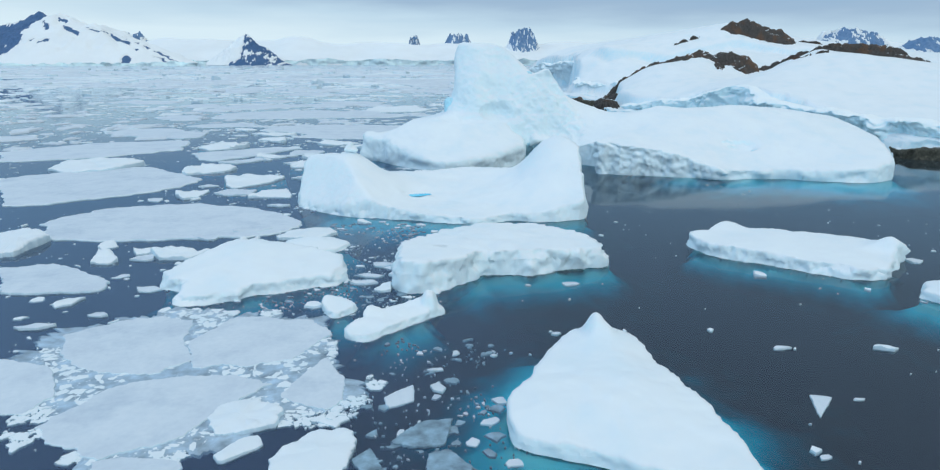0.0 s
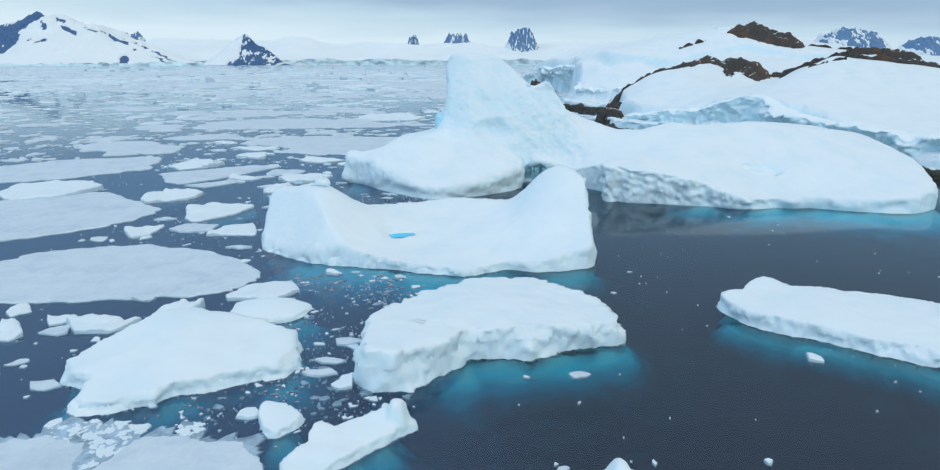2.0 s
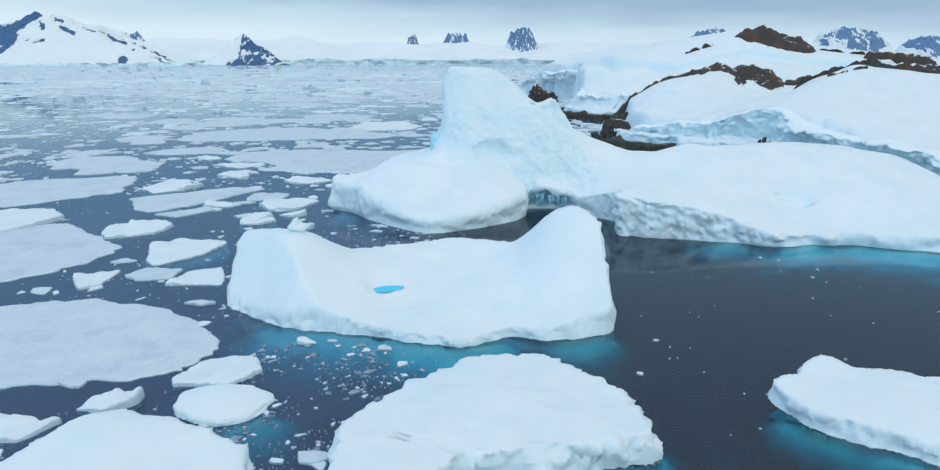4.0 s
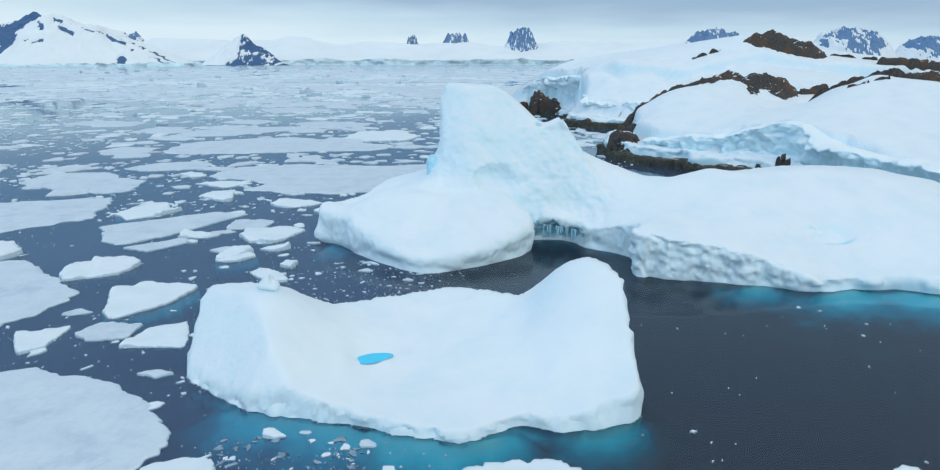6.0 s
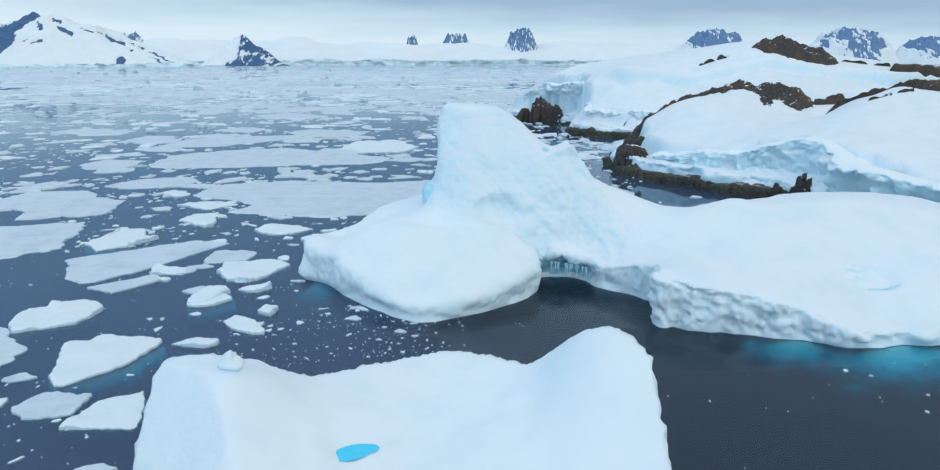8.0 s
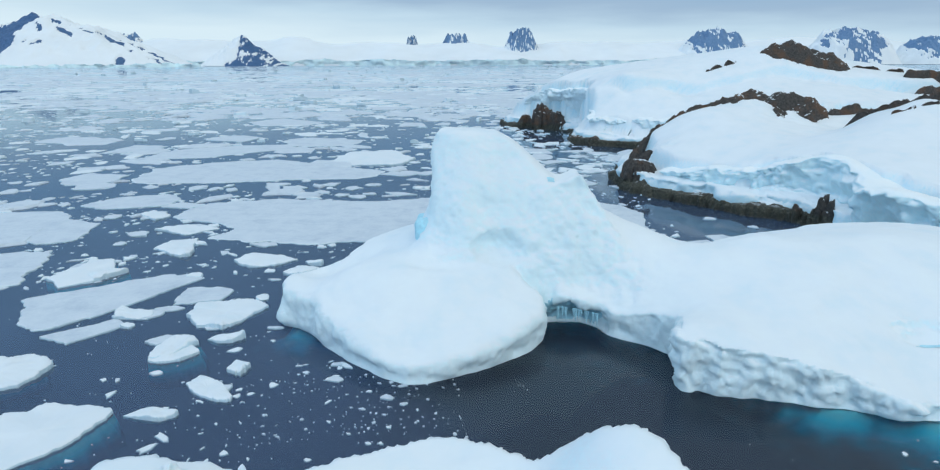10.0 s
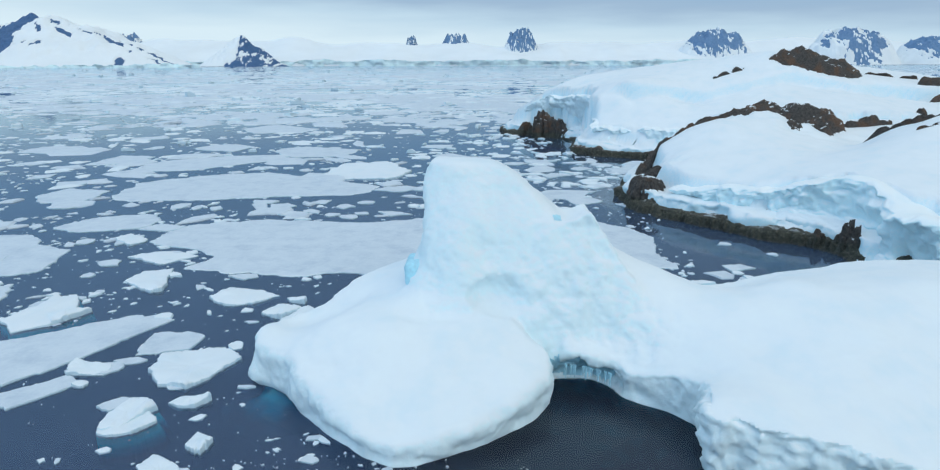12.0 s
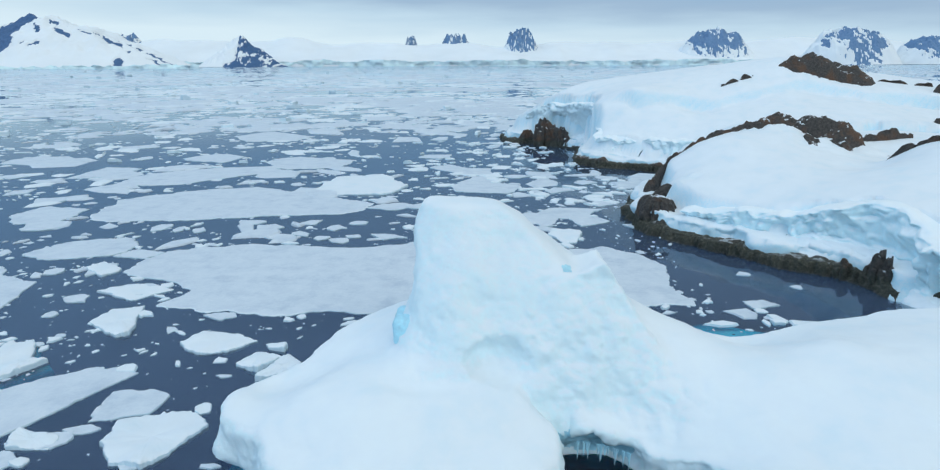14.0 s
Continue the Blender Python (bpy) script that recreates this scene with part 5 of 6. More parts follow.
shore_front()
NUNATAK = [(0, 0, 0.95, 0.9, 1.0), (-0.3, 0.1, 0.7, 0.8, 0.97), (0.3, 0, 0.7, 0.8, 0.95), (0.14, 0.2, 0.8, 0.9, 1.0), (-0.15, -0.1, 0.8, 0.8, 0.98)]
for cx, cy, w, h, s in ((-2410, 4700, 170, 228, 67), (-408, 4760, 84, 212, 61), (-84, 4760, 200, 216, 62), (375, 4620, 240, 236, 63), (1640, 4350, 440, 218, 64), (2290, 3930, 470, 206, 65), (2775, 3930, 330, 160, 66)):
    far_massif("snow-streaked rock peak rising from the ice, blue-grey haze in its colour", cx, cy, w * (0.62 if w > 200 else 1), 220, h, NUNATAK, s, [(0.3, 0.6, 0.35, 0.6), (0.0, 0.95, 0.3, 0.25), (-0.5, 0.75, 0.12, 0.2)] if s == 65 else [(-0.3, 0.85, 0.5, 0.42), (0.1, 0.85, 0.5, 0.5), (0.4, 0.8, 0.45, 0.42)], streak=1.0, rock=HAZY_ROCK, dome=w > 200)


# ---- floes ----
FLOES = []


def floe_mesh(line, thick, snowy, seed):
    """A slab with an uneven top and a broken edge."""
    c = line.mean(0)
    size = np.sqrt(np.ptp(line[:, 0]) * np.ptp(line[:, 1]))
    rel = line - c
    k = 1 + 0.06 * fbm(line[:, 0] * 5 / size, line[:, 1] * 5 / size, 0, seed, 5, 0.6) + 0.02 * fbm(line[:, 0] * 20 / size, line[:, 1] * 20 / size, 0, seed + 1, 3)
    FLOES.append(c + rel * k[:, None])
    fr = np.array([0.0005, 0.2, 0.4, 0.6, 0.75, 0.86, 0.93, 0.97, 0.99, 1.0, 1.0])
    hs = np.array([1, 1, 1, 1, 0.99, 0.96, 0.9, 0.82, 0.68, 0.2, -0.6] if snowy else [1, 1, 1, 1, 1, 1, 1.05, 1.15, 1.0, 0.3, -0.6])
    grow = fr[:, None] * (1 + (k[None, :] - 1) * fr[:, None] ** 4)
    X, Y = c[0] + grow * rel[None, :, 0], c[1] + grow * rel[None, :, 1]
    s = 4.4 / max(size, 3)
    Z = thick * hs[:, None] * (1 + (0.35 if snowy else 0.3) * fbm(X * s, Y * s, 0, seed + 2, 4))
    if snowy:
        a = 2.4 * seed
        Z = np.where(Z > 0, Z * (1 + 0.9 * ((X - c[0]) * math.cos(a) + (Y - c[1]) * math.sin(a)) / size), Z)
    X, Y, Z = (np.concatenate([k, k[:, :1]], 1) for k in (X, Y, Z))
    ob = new("ice_floe")
    mat = SNOW_FLOE if snowy else SEA_ICE
    part("floe_top", sheet("floe_top", X[:9], Y[:9], Z[:9], Z[:9] > -99, mat), ob)
    part("floe_edge", sheet("floe_edge", X[8:], Y[8:], Z[8:], Z[8:] > -99, SNOW_FLOE), ob, "broken icy edge")
    if snowy and 2.2 < size < 9 and seed % 3 == 1:
        # ice that runs out under the water on one side
        a = 1.7 * seed
        out = 0.12 + 0.55 * np.clip(np.cos(np.arctan2(Y[9] - c[1], X[9] - c[0]) - a), 0, 1) ** 2 + 0.3 * fbm(X[9] * 1.5, Y[9] * 1.5, 0, seed + 5, 3)
        reach = np.array([-0.3, 0.1, 0.5, 1.0])[:, None] * np.maximum(out, 0.05)[None, :]
        ln = np.hypot(X[9] - c[0], Y[9] - c[1]) + 1e-6
        part("ice_foot", sheet("ice_foot", X[9] + reach * (X[9] - c[0]) / ln, Y[9] + reach * (Y[9] - c[1]) / ln, np.array([-0.05, -0.25, -0.9, -2.2])[:, None] + 0 * reach, reach > -9, FOOT), ob, "ice below the waterline, turquoise depth fade in its colour")
    return ob


def slush_sheet(points, label):
    line = spline(points, 30)
    c = line.mean(0)
    rel = (line - c) * (0.97 + 0.1 * fbm(line[:, 0] * 1.1, line[:, 1] * 1.1, 0, 44, 4, 0.7))[:, None]
    f = np.array([0.0005, 0.5, 0.97, 1.0])[:, None]
    X, Y = c[0] + f * rel[None, :, 0], c[1] + f * rel[None, :, 1]
    Z = np.array([0.03, 0.03, 0.025, -0.05])[:, None] + 0 * X
    X, Y, Z = (np.concatenate([k, k[:, :1]], 1) for k in (X, Y, Z))
    return tagged(new("slush_ice", sheet("slush_ice", X, Y, Z, Z > -9, SLUSH)), label, "drift ice", kind="stuff")


slush_sheet([(-19.5, 25.5), (-16, 28.6), (-11, 29.2), (-7.2, 28.2), (-6, 25.6), (-4.6, 22), (-5.2, 19.6), (-7.2, 17.6), (-10, 16.2), (-12.2, 16.8), (-14.8, 19.4), (-18.8, 22.0)], "thin grey slush between broken floes")


def ice_floe(points, thick, look_kind):
    line = spline(points, 40)
    flat = np.array(points, float)
    flat = np.concatenate([flat[i] + (flat[(i + 1) % len(flat)] - flat[i]) * (np.arange(40) / 40)[:, None] for i in range(len(flat))])
    line = 0.25 * line + 0.75 * flat
    c = line.mean(0)
    snowy = look_kind == "snowy"
    ob = floe_mesh(line, thick * (0.6 if snowy else 0.5), snowy, int(abs(c[0] * 31 + c[1] * 57)) + 100)
    if look_kind == "sunken":
        for piece in ob.children:
            piece.data.materials[0] = SUNK_ICE
        return tagged(ob, "half-sunk translucent slab of bluish ice", "ice floe", "ice floes")
    label = "snow-covered white floe standing proud of the water" if snowy else "flat grey-white sea-ice floe barely above the water"
    return tagged(ob, label, "ice floe", "ice floes")


def small_floe(x, y, wide, deep, look_kind):
    """A lone broken piece with five to eight corners."""
    rng = np.random.default_rng(int(abs(x * 911 + y * 353)))
    n = int(rng.integers(5, 9))
    a = np.sort(np.arange(n) * 2 * np.pi / n + rng.uniform(-0.35, 0.35, n))
    r = rng.uniform(0.55, 1.15, n)
    pts = np.stack([x + 0.5 * wide * r * np.cos(a), y + 0.5 * deep * r * np.sin(a)], -1)
    pts[:, 0] += 0.25 * wide * (pts[:, 1] - y) / max(deep, 0.1) * rng.uniform(-1, 1)
    flat = np.concatenate([pts[i] + (pts[(i + 1) % n] - pts[i]) * (np.arange(12) / 12)[:, None] for i in range(n)])
    snowy = look_kind == "snowy"
    thick = min(0.36, 0.1 * wide + 0.06) if snowy else min(0.12, 0.04 * wide + 0.03)
    ob = floe_mesh(0.15 * spline(pts, 12) + 0.85 * flat, thick, snowy, int(x * 7 + y * 13) + 900)
    label = "small white snow-topped chunk adrift" if snowy else "small flat grey slab of broken sea ice"
    return tagged(ob, label, "ice floe", "small floes")


ice_floe([(-12.4, 26.2), (-11.3, 28.3), (-7.6, 28.0), (-6.5, 26.2), (-7.4, 23.9), (-9.4, 23.2), (-11.2, 23.2), (-12.5, 25.3)], 0.12, "grey")
ice_floe([(-18.6, 26.2), (-16.2, 28.3), (-13.4, 28.0), (-12.8, 25.9), (-11.7, 23.9), (-12.8, 22.5), (-14.9, 22.5), (-17.0, 23.9)], 0.12, "grey")
ice_floe([(-14.2, 20.9), (-12.6, 22.1), (-9.2, 22.5), (-7.9, 21.6), (-9.0, 19.7), (-9.7, 17.9), (-11.8, 16.8), (-14.8, 18.7)], 0.12, "grey")
ice_floe([(-19.7, 23.9), (-17.2, 23.1), (-15.5, 20.9), (-15.8, 19.7), (-16.6, 19.5), (-18.3, 20.1), (-20.7, 22.8)], 0.12, "grey")
ice_floe([(-7.1, 21.1), (-6.1, 23.9), (-5.0, 22.3), (-4.7, 20.5), (-5.2, 19.8), (-7.0, 20.7)], 0.12, "grey")
ice_floe([(-9.2, 19.3), (-9.0, 20.1), (-8.1, 20.6), (-6.6, 19.7), (-6.6, 18.8), (-7.7, 18.3), (-8.5, 18.3)], 0.30, "snowy")
ice_floe([(-8.1, 17.1), (-7.6, 18.0), (-7.1, 18.3), (-6.7, 17.7), (-7.7, 16.8)], 0.20, "snowy")
ice_floe([(-6.3, 16.9), (-5.3, 18.4), (-3.9, 18.4), (-3.7, 17.9), (-3.9, 16.3), (-6.0, 16.2)], 0.28, "snowy")
ice_floe([(-2.6, 17.9), (-1.7, 19.1), (-0.6, 19.3), (-0.8, 17.7), (-1.8, 17.6)], 0.12, "sunken")
ice_floe([(-1.3, 17.2), (-0.7, 17.5), (0.1, 16.5), (-0.3, 16.0), (-1.3, 16.3)], 0.12, "sunken")
ice_floe([(-3.7, 16.9), (-3.2, 17.5), (-2.7, 16.5), (-3.3, 16.3)], 0.12, "sunken")
ice_floe([(-3.2, 20.7), (-2.2, 21.6), (-2.1, 20.5), (-2.9, 20.0)], 0.12, "grey")
ice_floe([(12.7, 20.9), (13.4, 20.7), (12.3, 19.4)], 0.12, "grey")
ice_floe([(-11.8, 16.8), (-11.0, 17.1), (-9.0, 16.8), (-9.0, 16.0), (-11.2, 16.0)], 0.12, "grey")
ice_floe([(-32.5, 46.5), (-31.2, 51.6), (-23.9, 53.5), (-17.5, 51.6), (-13.1, 47.5), (-13.4, 44.2), (-19.1, 42.0), (-28.9, 42.3)], 0.22, "grey")
ice_floe([(-50.2, 65.7), (-43.9, 71.5), (-38.1, 73.6), (-29.0, 65.7), (-29.2, 61.7), (-33.5, 56.5), (-38.1, 52.8), (-40.7, 52.8)], 0.22, "grey")
ice_floe([(-28.3, 35.7), (-25.6, 36.5), (-21.8, 34.4), (-20.2, 33.3), (-20.6, 31.8), (-23.3, 31.4), (-25.4, 31.6)], 0.22, "grey")
ice_floe([(-34.3, 43.9), (-32.7, 44.7), (-29.5, 42.3), (-29.4, 38.7), (-30.1, 38.1)], 0.70, "snowy")
ice_floe([(-48.8, 71.5), (-50.4, 77.3), (-42.8, 79.3), (-39.9, 75.9), (-41.2, 71.5), (-44.8, 69.5)], 0.70, "snowy")
ice_floe([(-65.2, 86.5), (-57.7, 96.5), (-44.6, 100.4), (-41.7, 89.6), (-49.5, 80.9), (-59.3, 78.3)], 0.22, "grey")
ice_floe([(-13.9, 42.8), (-12.8, 45.1), (-10.4, 45.3), (-9.6, 43.7), (-10.7, 42.2), (-13.3, 42.2)], 0.35, "snowy")
ice_floe([(-37.8, 85.3), (-34.5, 87.9), (-28.2, 92.2), (-24.6, 91.1), (-26.1, 87.8), (-28.9, 82.9), (-31.8, 78.7), (-34.3, 79.2)], 0.22, "grey")
ice_floe([(-32.8, 70.0), (-32.5, 71.9), (-29.3, 74.2), (-27.3, 72.6), (-28.0, 70.0), (-31.3, 68.4)], 0.70, "snowy")
ice_floe([(-24.6, 62.1), (-26.3, 66.2), (-24.0, 67.7), (-20.3, 67.1), (-20.7, 63.7), (-23.3, 61.0)], 0.42, "snowy")
ice_floe([(-24.5, 58.5), (-23.7, 60.2), (-20.9, 59.8), (-20.7, 57.7), (-23.1, 57.4)], 0.22, "grey")
ice_floe([(-20.5, 56.5), (-19.9, 58.9), (-17.9, 60.2), (-16.6, 56.5)], 0.35, "snowy")
ice_floe([(-28.0, 58.1), (-25.3, 59.4), (-25.1, 56.5), (-26.0, 55.4)], 0.40, "snowy")
ice_floe([(-31.4, 77.6), (-27.6, 80.8), (-26.0, 79.8), (-28.8, 76.4)], 0.22, "grey")
ice_floe([(-63.9, 110.2), (-64.0, 118.2), (-56.5, 119.7), (-51.9, 114.6), (-53.2, 104.0)], 0.22, "grey")
ice_floe([(-53.6, 105.9), (-52.8, 114.6), (-46.7, 112.2), (-45.2, 103.9), (-48.6, 102.8)], 0.22, "grey")
ice_floe([(-38.0, 115.6), (-37.4, 123.9), (-27.4, 126.5), (-15.9, 125.0), (-3.4, 127.6), (0.0, 116.2), (-1.0, 106.6), (-6.8, 103.5), (-16.4, 102.1), (-29.3, 105.3), (-28.1, 109.6)], 0.22, "grey")
ice_floe([(6.7, 120.8), (10.7, 123.3), (18.8, 125.3), (22.6, 121.8), (25.0, 117.0), (23.7, 111.7), (23.9, 105.5), (18.1, 104.4), (8.8, 106.5)], 0.22, "grey")
ice_floe([(-57.6, 143.9), (-60.3, 155.1), (-50.2, 164.0), (-39.8, 167.4), (-27.4, 159.7), (-15.1, 151.9), (-18.1, 145.3), (-34.2, 141.5), (-52.1, 139.9)], 0.22, "grey")
ice_floe([(-70.3, 169.3), (-68.7, 183.1), (-55.8, 190.8), (-40.8, 192.2), (-43.9, 184.0), (-56.4, 170.2)], 0.22, "grey")
ice_floe([(-48.8, 199.7), (-42.0, 207.6), (-26.9, 201.1), (-29.2, 190.2), (-39.9, 188.8)], 0.22, "grey")
ice_floe([(-27.7, 163.6), (-26.3, 176.2), (-16.7, 179.6), (-10.4, 168.0), (-12.9, 159.4), (-22.9, 159.6)], 0.70, "snowy")
ice_floe([(-75.0, 254.4), (-68.5, 268.9), (-49.0, 253.5), (-52.9, 242.3), (-67.5, 241.2)], 0.22, "grey")
ice_floe([(-55.2, 122.9), (-53.3, 128.4), (-45.9, 130.6), (-42.6, 127.3), (-42.9, 122.7), (-50.5, 120.3)], 0.22, "grey")
ice_floe([(-43.3, 122.0), (-41.7, 124.8), (-37.5, 123.4), (-38.9, 120.9)], 0.22, "grey")
ice_floe([(-2.1, 167.8), (2.6, 172.9), (12.0, 167.5), (9.2, 160.6), (-0.8, 161.9)], 0.22, "grey")
ice_floe([(-7.6, 189.7), (-2.9, 193.9), (2.1, 187.8), (-1.2, 183.0)], 0.22, "grey")
ice_floe([(-83.8, 177.5), (-82.6, 191.5), (-74.0, 189.6), (-74.7, 179.5)], 0.22, "grey")
ice_floe([(-71.2, 205.2), (-64.5, 213.6), (-56.1, 208.0), (-58.5, 198.1)], 0.22, "grey")
ice_floe([(11.4, 142.7), (15.4, 148.1), (23.2, 146.7), (18.2, 140.6)], 0.22, "grey")
ice_floe([(17.0, 141.8), (20.6, 143.3), (23.3, 138.6), (18.3, 135.9)], 0.22, "grey")
ice_floe([(-34.0, 100.9), (-33.8, 104.1), (-31.0, 105.0), (-28.9, 98.2), (-30.1, 97.8)], 0.50, "snowy")
ice_floe([(-23.5, 96.3), (-22.3, 98.5), (-18.9, 98.1), (-17.2, 96.8), (-18.8, 94.7), (-21.6, 94.3)], 0.50, "snowy")
ice_floe([(-17.2, 92.3), (-16.2, 94.7), (-14.1, 93.6), (-15.1, 91.1)], 0.60, "snowy")
ice_floe([(-14.9, 89.8), (-13.6, 94.4), (-11.4, 91.5), (-12.9, 90.1)], 0.70, "snowy")
ice_floe([(-24.4, 84.1), (-24.8, 88.1), (-21.8, 88.4), (-20.3, 87.7), (-20.7, 85.2)], 0.22, "grey")
ice_floe([(-22.0, 81.4), (-22.2, 84.1), (-17.9, 85.6), (-16.1, 83.7), (-16.9, 81.3), (-18.2, 79.0), (-20.1, 79.5)], 0.50, "snowy")
ice_floe([(-27.8, 81.1), (-28.1, 82.8), (-25.2, 82.4), (-25.0, 81.0)], 0.50, "snowy")
ice_floe([(-36.4, 92.5), (-34.2, 93.5), (-32.8, 93.0), (-34.6, 90.0)], 0.60, "snowy")
ice_floe([(-37.9, 109.3), (-34.9, 111.5), (-30.2, 110.0), (-33.1, 106.7)], 0.35, "snowy")
ice_floe([(-43.6, 116.8), (-43.0, 119.5), (-39.3, 116.7), (-40.4, 114.2)], 0.40, "snowy")
ice_floe([(-71.7, 144.1), (-70.1, 150.6), (-62.1, 148.2), (-61.5, 140.1), (-67.6, 138.3)], 0.22, "grey")
ice_floe([(29.3, 105.4), (31.3, 105.9), (32.5, 104.6), (29.7, 103.7)], 0.22, "grey")
ice_floe([(-17.3, 70.4), (-16.7, 71.4), (-15.0, 70.4), (-13.4, 68.2), (-14.6, 68.3), (-16.2, 69.1)], 0.35, "snowy")
ice_floe([(-21.4, 73.9), (-20.4, 77.0), (-18.3, 75.1), (-18.9, 73.7), (-20.6, 73.2)], 0.40, "snowy")
ice_floe([(-15.3, 72.1), (-15.2, 73.7), (-13.9, 72.8), (-14.1, 71.5)], 0.50, "snowy")
ice_floe([(-19.3, 66.6), (-18.3, 67.5), (-16.0, 66.8), (-16.9, 66.0)], 0.40, "snowy")
small_floe(-47.2, 115.7, 2.5, 3.1, "grey")
small_floe(-39.1, 107.1, 2.9, 2.9, "grey")
small_floe(-25.7, 99.4, 1.2, 1.7, "grey")
small_floe(-22.5, 102.5, 3.8, 2.1, "grey")
small_floe(-14.7, 95.6, 2.5, 1.8, "snowy")
small_floe(-39.1, 103.1, 1.8, 1.8, "grey")
small_floe(-35.8, 96.4, 1.3, 1.1, "grey")
small_floe(-17.5, 90.5, 1.3, 0.7, "grey")
small_floe(-35.1, 98.2, 1.0, 1.1, "grey")
small_floe(-37.8, 134.4, 2.4, 3.2, "grey")
small_floe(-40.8, 135.1, 1.9, 3.1, "grey")
small_floe(-31.5, 138.8, 5.8, 4.1, "grey")
small_floe(-25.9, 131.0, 3.5, 2.8, "grey")
small_floe(-22.5, 132.5, 4.4, 3.5, "grey")
small_floe(-18.9, 129.9, 2.6, 2.6, "grey")
small_floe(-18.1, 135.8, 3.6, 4.4, "grey")
small_floe(-15.0, 138.6, 2.8, 3.0, "grey")
small_floe(-9.9, 130.7, 5.1, 3.8, "grey")
small_floe(-14.5, 130.8, 2.6, 1.9, "grey")
small_floe(-22.3, 138.7, 3.8, 3.1, "grey")
small_floe(-11.7, 149.5, 8.2, 5.5, "grey")
small_floe(-6.7, 149.4, 4.1, 4.6, "grey")
small_floe(-6.3, 206.6, 9.3, 8.6, "grey")
small_floe(-7.2, 245.5, 7.7, 9.8, "grey")
small_floe(-30.9, 288.9, 14.2, 12.3, "grey")
small_floe(-37.6, 231.6, 7.3, 7.4, "grey")
small_floe(11.6, 177.5, 6.4, 5.8, "grey")
small_floe(18.5, 162.7, 5.8, 5.8, "grey")
small_floe(25.0, 170.4, 4.9, 5.4, "grey")
small_floe(24.1, 151.1, 4.2, 3.9, "grey")
small_floe(13.1, 137.0, 3.6, 3.6, "grey")
small_floe(14.8, 130.3, 5.1, 7.6, "snowy")
small_floe(26.2, 135.7, 3.7, 3.0, "grey")
small_floe(33.0, 114.0, 1.9, 1.5, "grey")
small_floe(36.9, 109.7, 1.5, 1.2, "grey")
small_floe(30.5, 100.4, 1.6, 1.7, "snowy")
small_floe(-24.1, 83.2, 2.9, 1.0, "grey")
small_floe(-17.1, 85.7, 1.4, 1.4, "snowy")
small_floe(-19.3, 79.5, 1.7, 1.2, "grey")
small_floe(-14.1, 79.2, 1.7, 0.6, "grey")
small_floe(-25.9, 79.6, 1.4, 1.2, "snowy")
small_floe(-10.6, 96.5, 1.1, 1.0, "grey")
small_floe(-93.1, 229.2, 11.9, 10.5, "grey")
small_floe(-98.6, 280.2, 17.2, 16.0, "grey")
small_floe(-127.6, 261.5, 14.5, 13.0, "grey")
small_floe(-76.0, 286.0, 14.6, 13.0, "grey")
small_floe(-81.2, 205.5, 6.9, 8.0, "grey")
small_floe(-107.2, 203.2, 18.5, 15.1, "grey")
small_floe(-96.9, 180.0, 8.0, 6.9, "grey")
small_floe(-72.1, 155.4, 7.7, 8.7, "grey")
small_floe(-83.4, 162.4, 5.6, 6.9, "grey")
small_floe(-62.3, 135.8, 6.5, 4.1, "grey")
small_floe(-43.9, 136.2, 3.0, 4.3, "grey")
small_floe(-41.8, 117.1, 3.6, 5.6, "grey")
small_floe(-34.6, 109.9, 6.4, 3.9, "grey")
small_floe(-26.3, 82.0, 3.8, 2.4, "grey")
small_floe(-21.9, 77.0, 2.9, 1.6, "grey")
small_floe(-22.0, 70.9, 0.5, 0.6, "grey")
small_floe(-8.0, 73.1, 1.2, 0.7, "grey")
small_floe(-7.7, 71.0, 1.2, 0.9, "grey")
small_floe(-4.0, 68.6, 0.9, 0.7, "grey")
small_floe(-2.9, 67.9, 0.5, 0.4, "grey")
small_floe(-17.2, 77.2, 2.8, 1.8, "snowy")
small_floe(-3.2, 70.1, 0.6, 0.4, "grey")
small_floe(-66.3, 204.4, 10.5, 12.1, "grey")
small_floe(-28.0, 136.1, 4.0, 4.1, "grey")
small_floe(-16.0, 128.5, 3.7, 3.3, "grey")
small_floe(-16.6, 53.1, 2.2, 1.0, "grey")
small_floe(-26.3, 61.9, 1.9, 1.1, "grey")
small_floe(-20.6, 75.8, 2.9, 3.9, "snowy")
small_floe(-14.6, 72.5, 1.3, 1.7, "snowy")
small_floe(-14.9, 69.6, 2.5, 1.8, "grey")
small_floe(-8.3, 47.1, 1.2, 0.7, "snowy")
small_floe(-6.8, 47.3, 0.6, 0.4, "grey")
small_floe(-40.6, 75.9, 1.0, 1.6, "grey")
small_floe(-20.9, 97.4, 4.6, 3.5, "grey")
small_floe(-15.6, 40.5, 3.5, 1.8, "snowy")
small_floe(-18.7, 42.7, 2.7, 1.5, "grey")
small_floe(-18.5, 38.3, 4.1, 2.3, "snowy")
small_floe(-21.3, 39.2, 1.8, 1.4, "snowy")
small_floe(-4.7, 32.4, 1.2, 1.2, "snowy")
small_floe(-6.1, 33.2, 1.8, 1.0, "grey")
small_floe(-5.8, 34.5, 1.6, 0.6, "grey")
small_floe(-5.3, 36.5, 1.7, 1.4, "grey")
small_floe(5.7, 33.1, 1.0, 0.7, "grey")
small_floe(17.0, 34.7, 0.8, 1.1, "snowy")
small_floe(-3.9, 46.4, 0.9, 0.6, "grey")
small_floe(-28.5, 55.4, 1.6, 1.6, "grey")
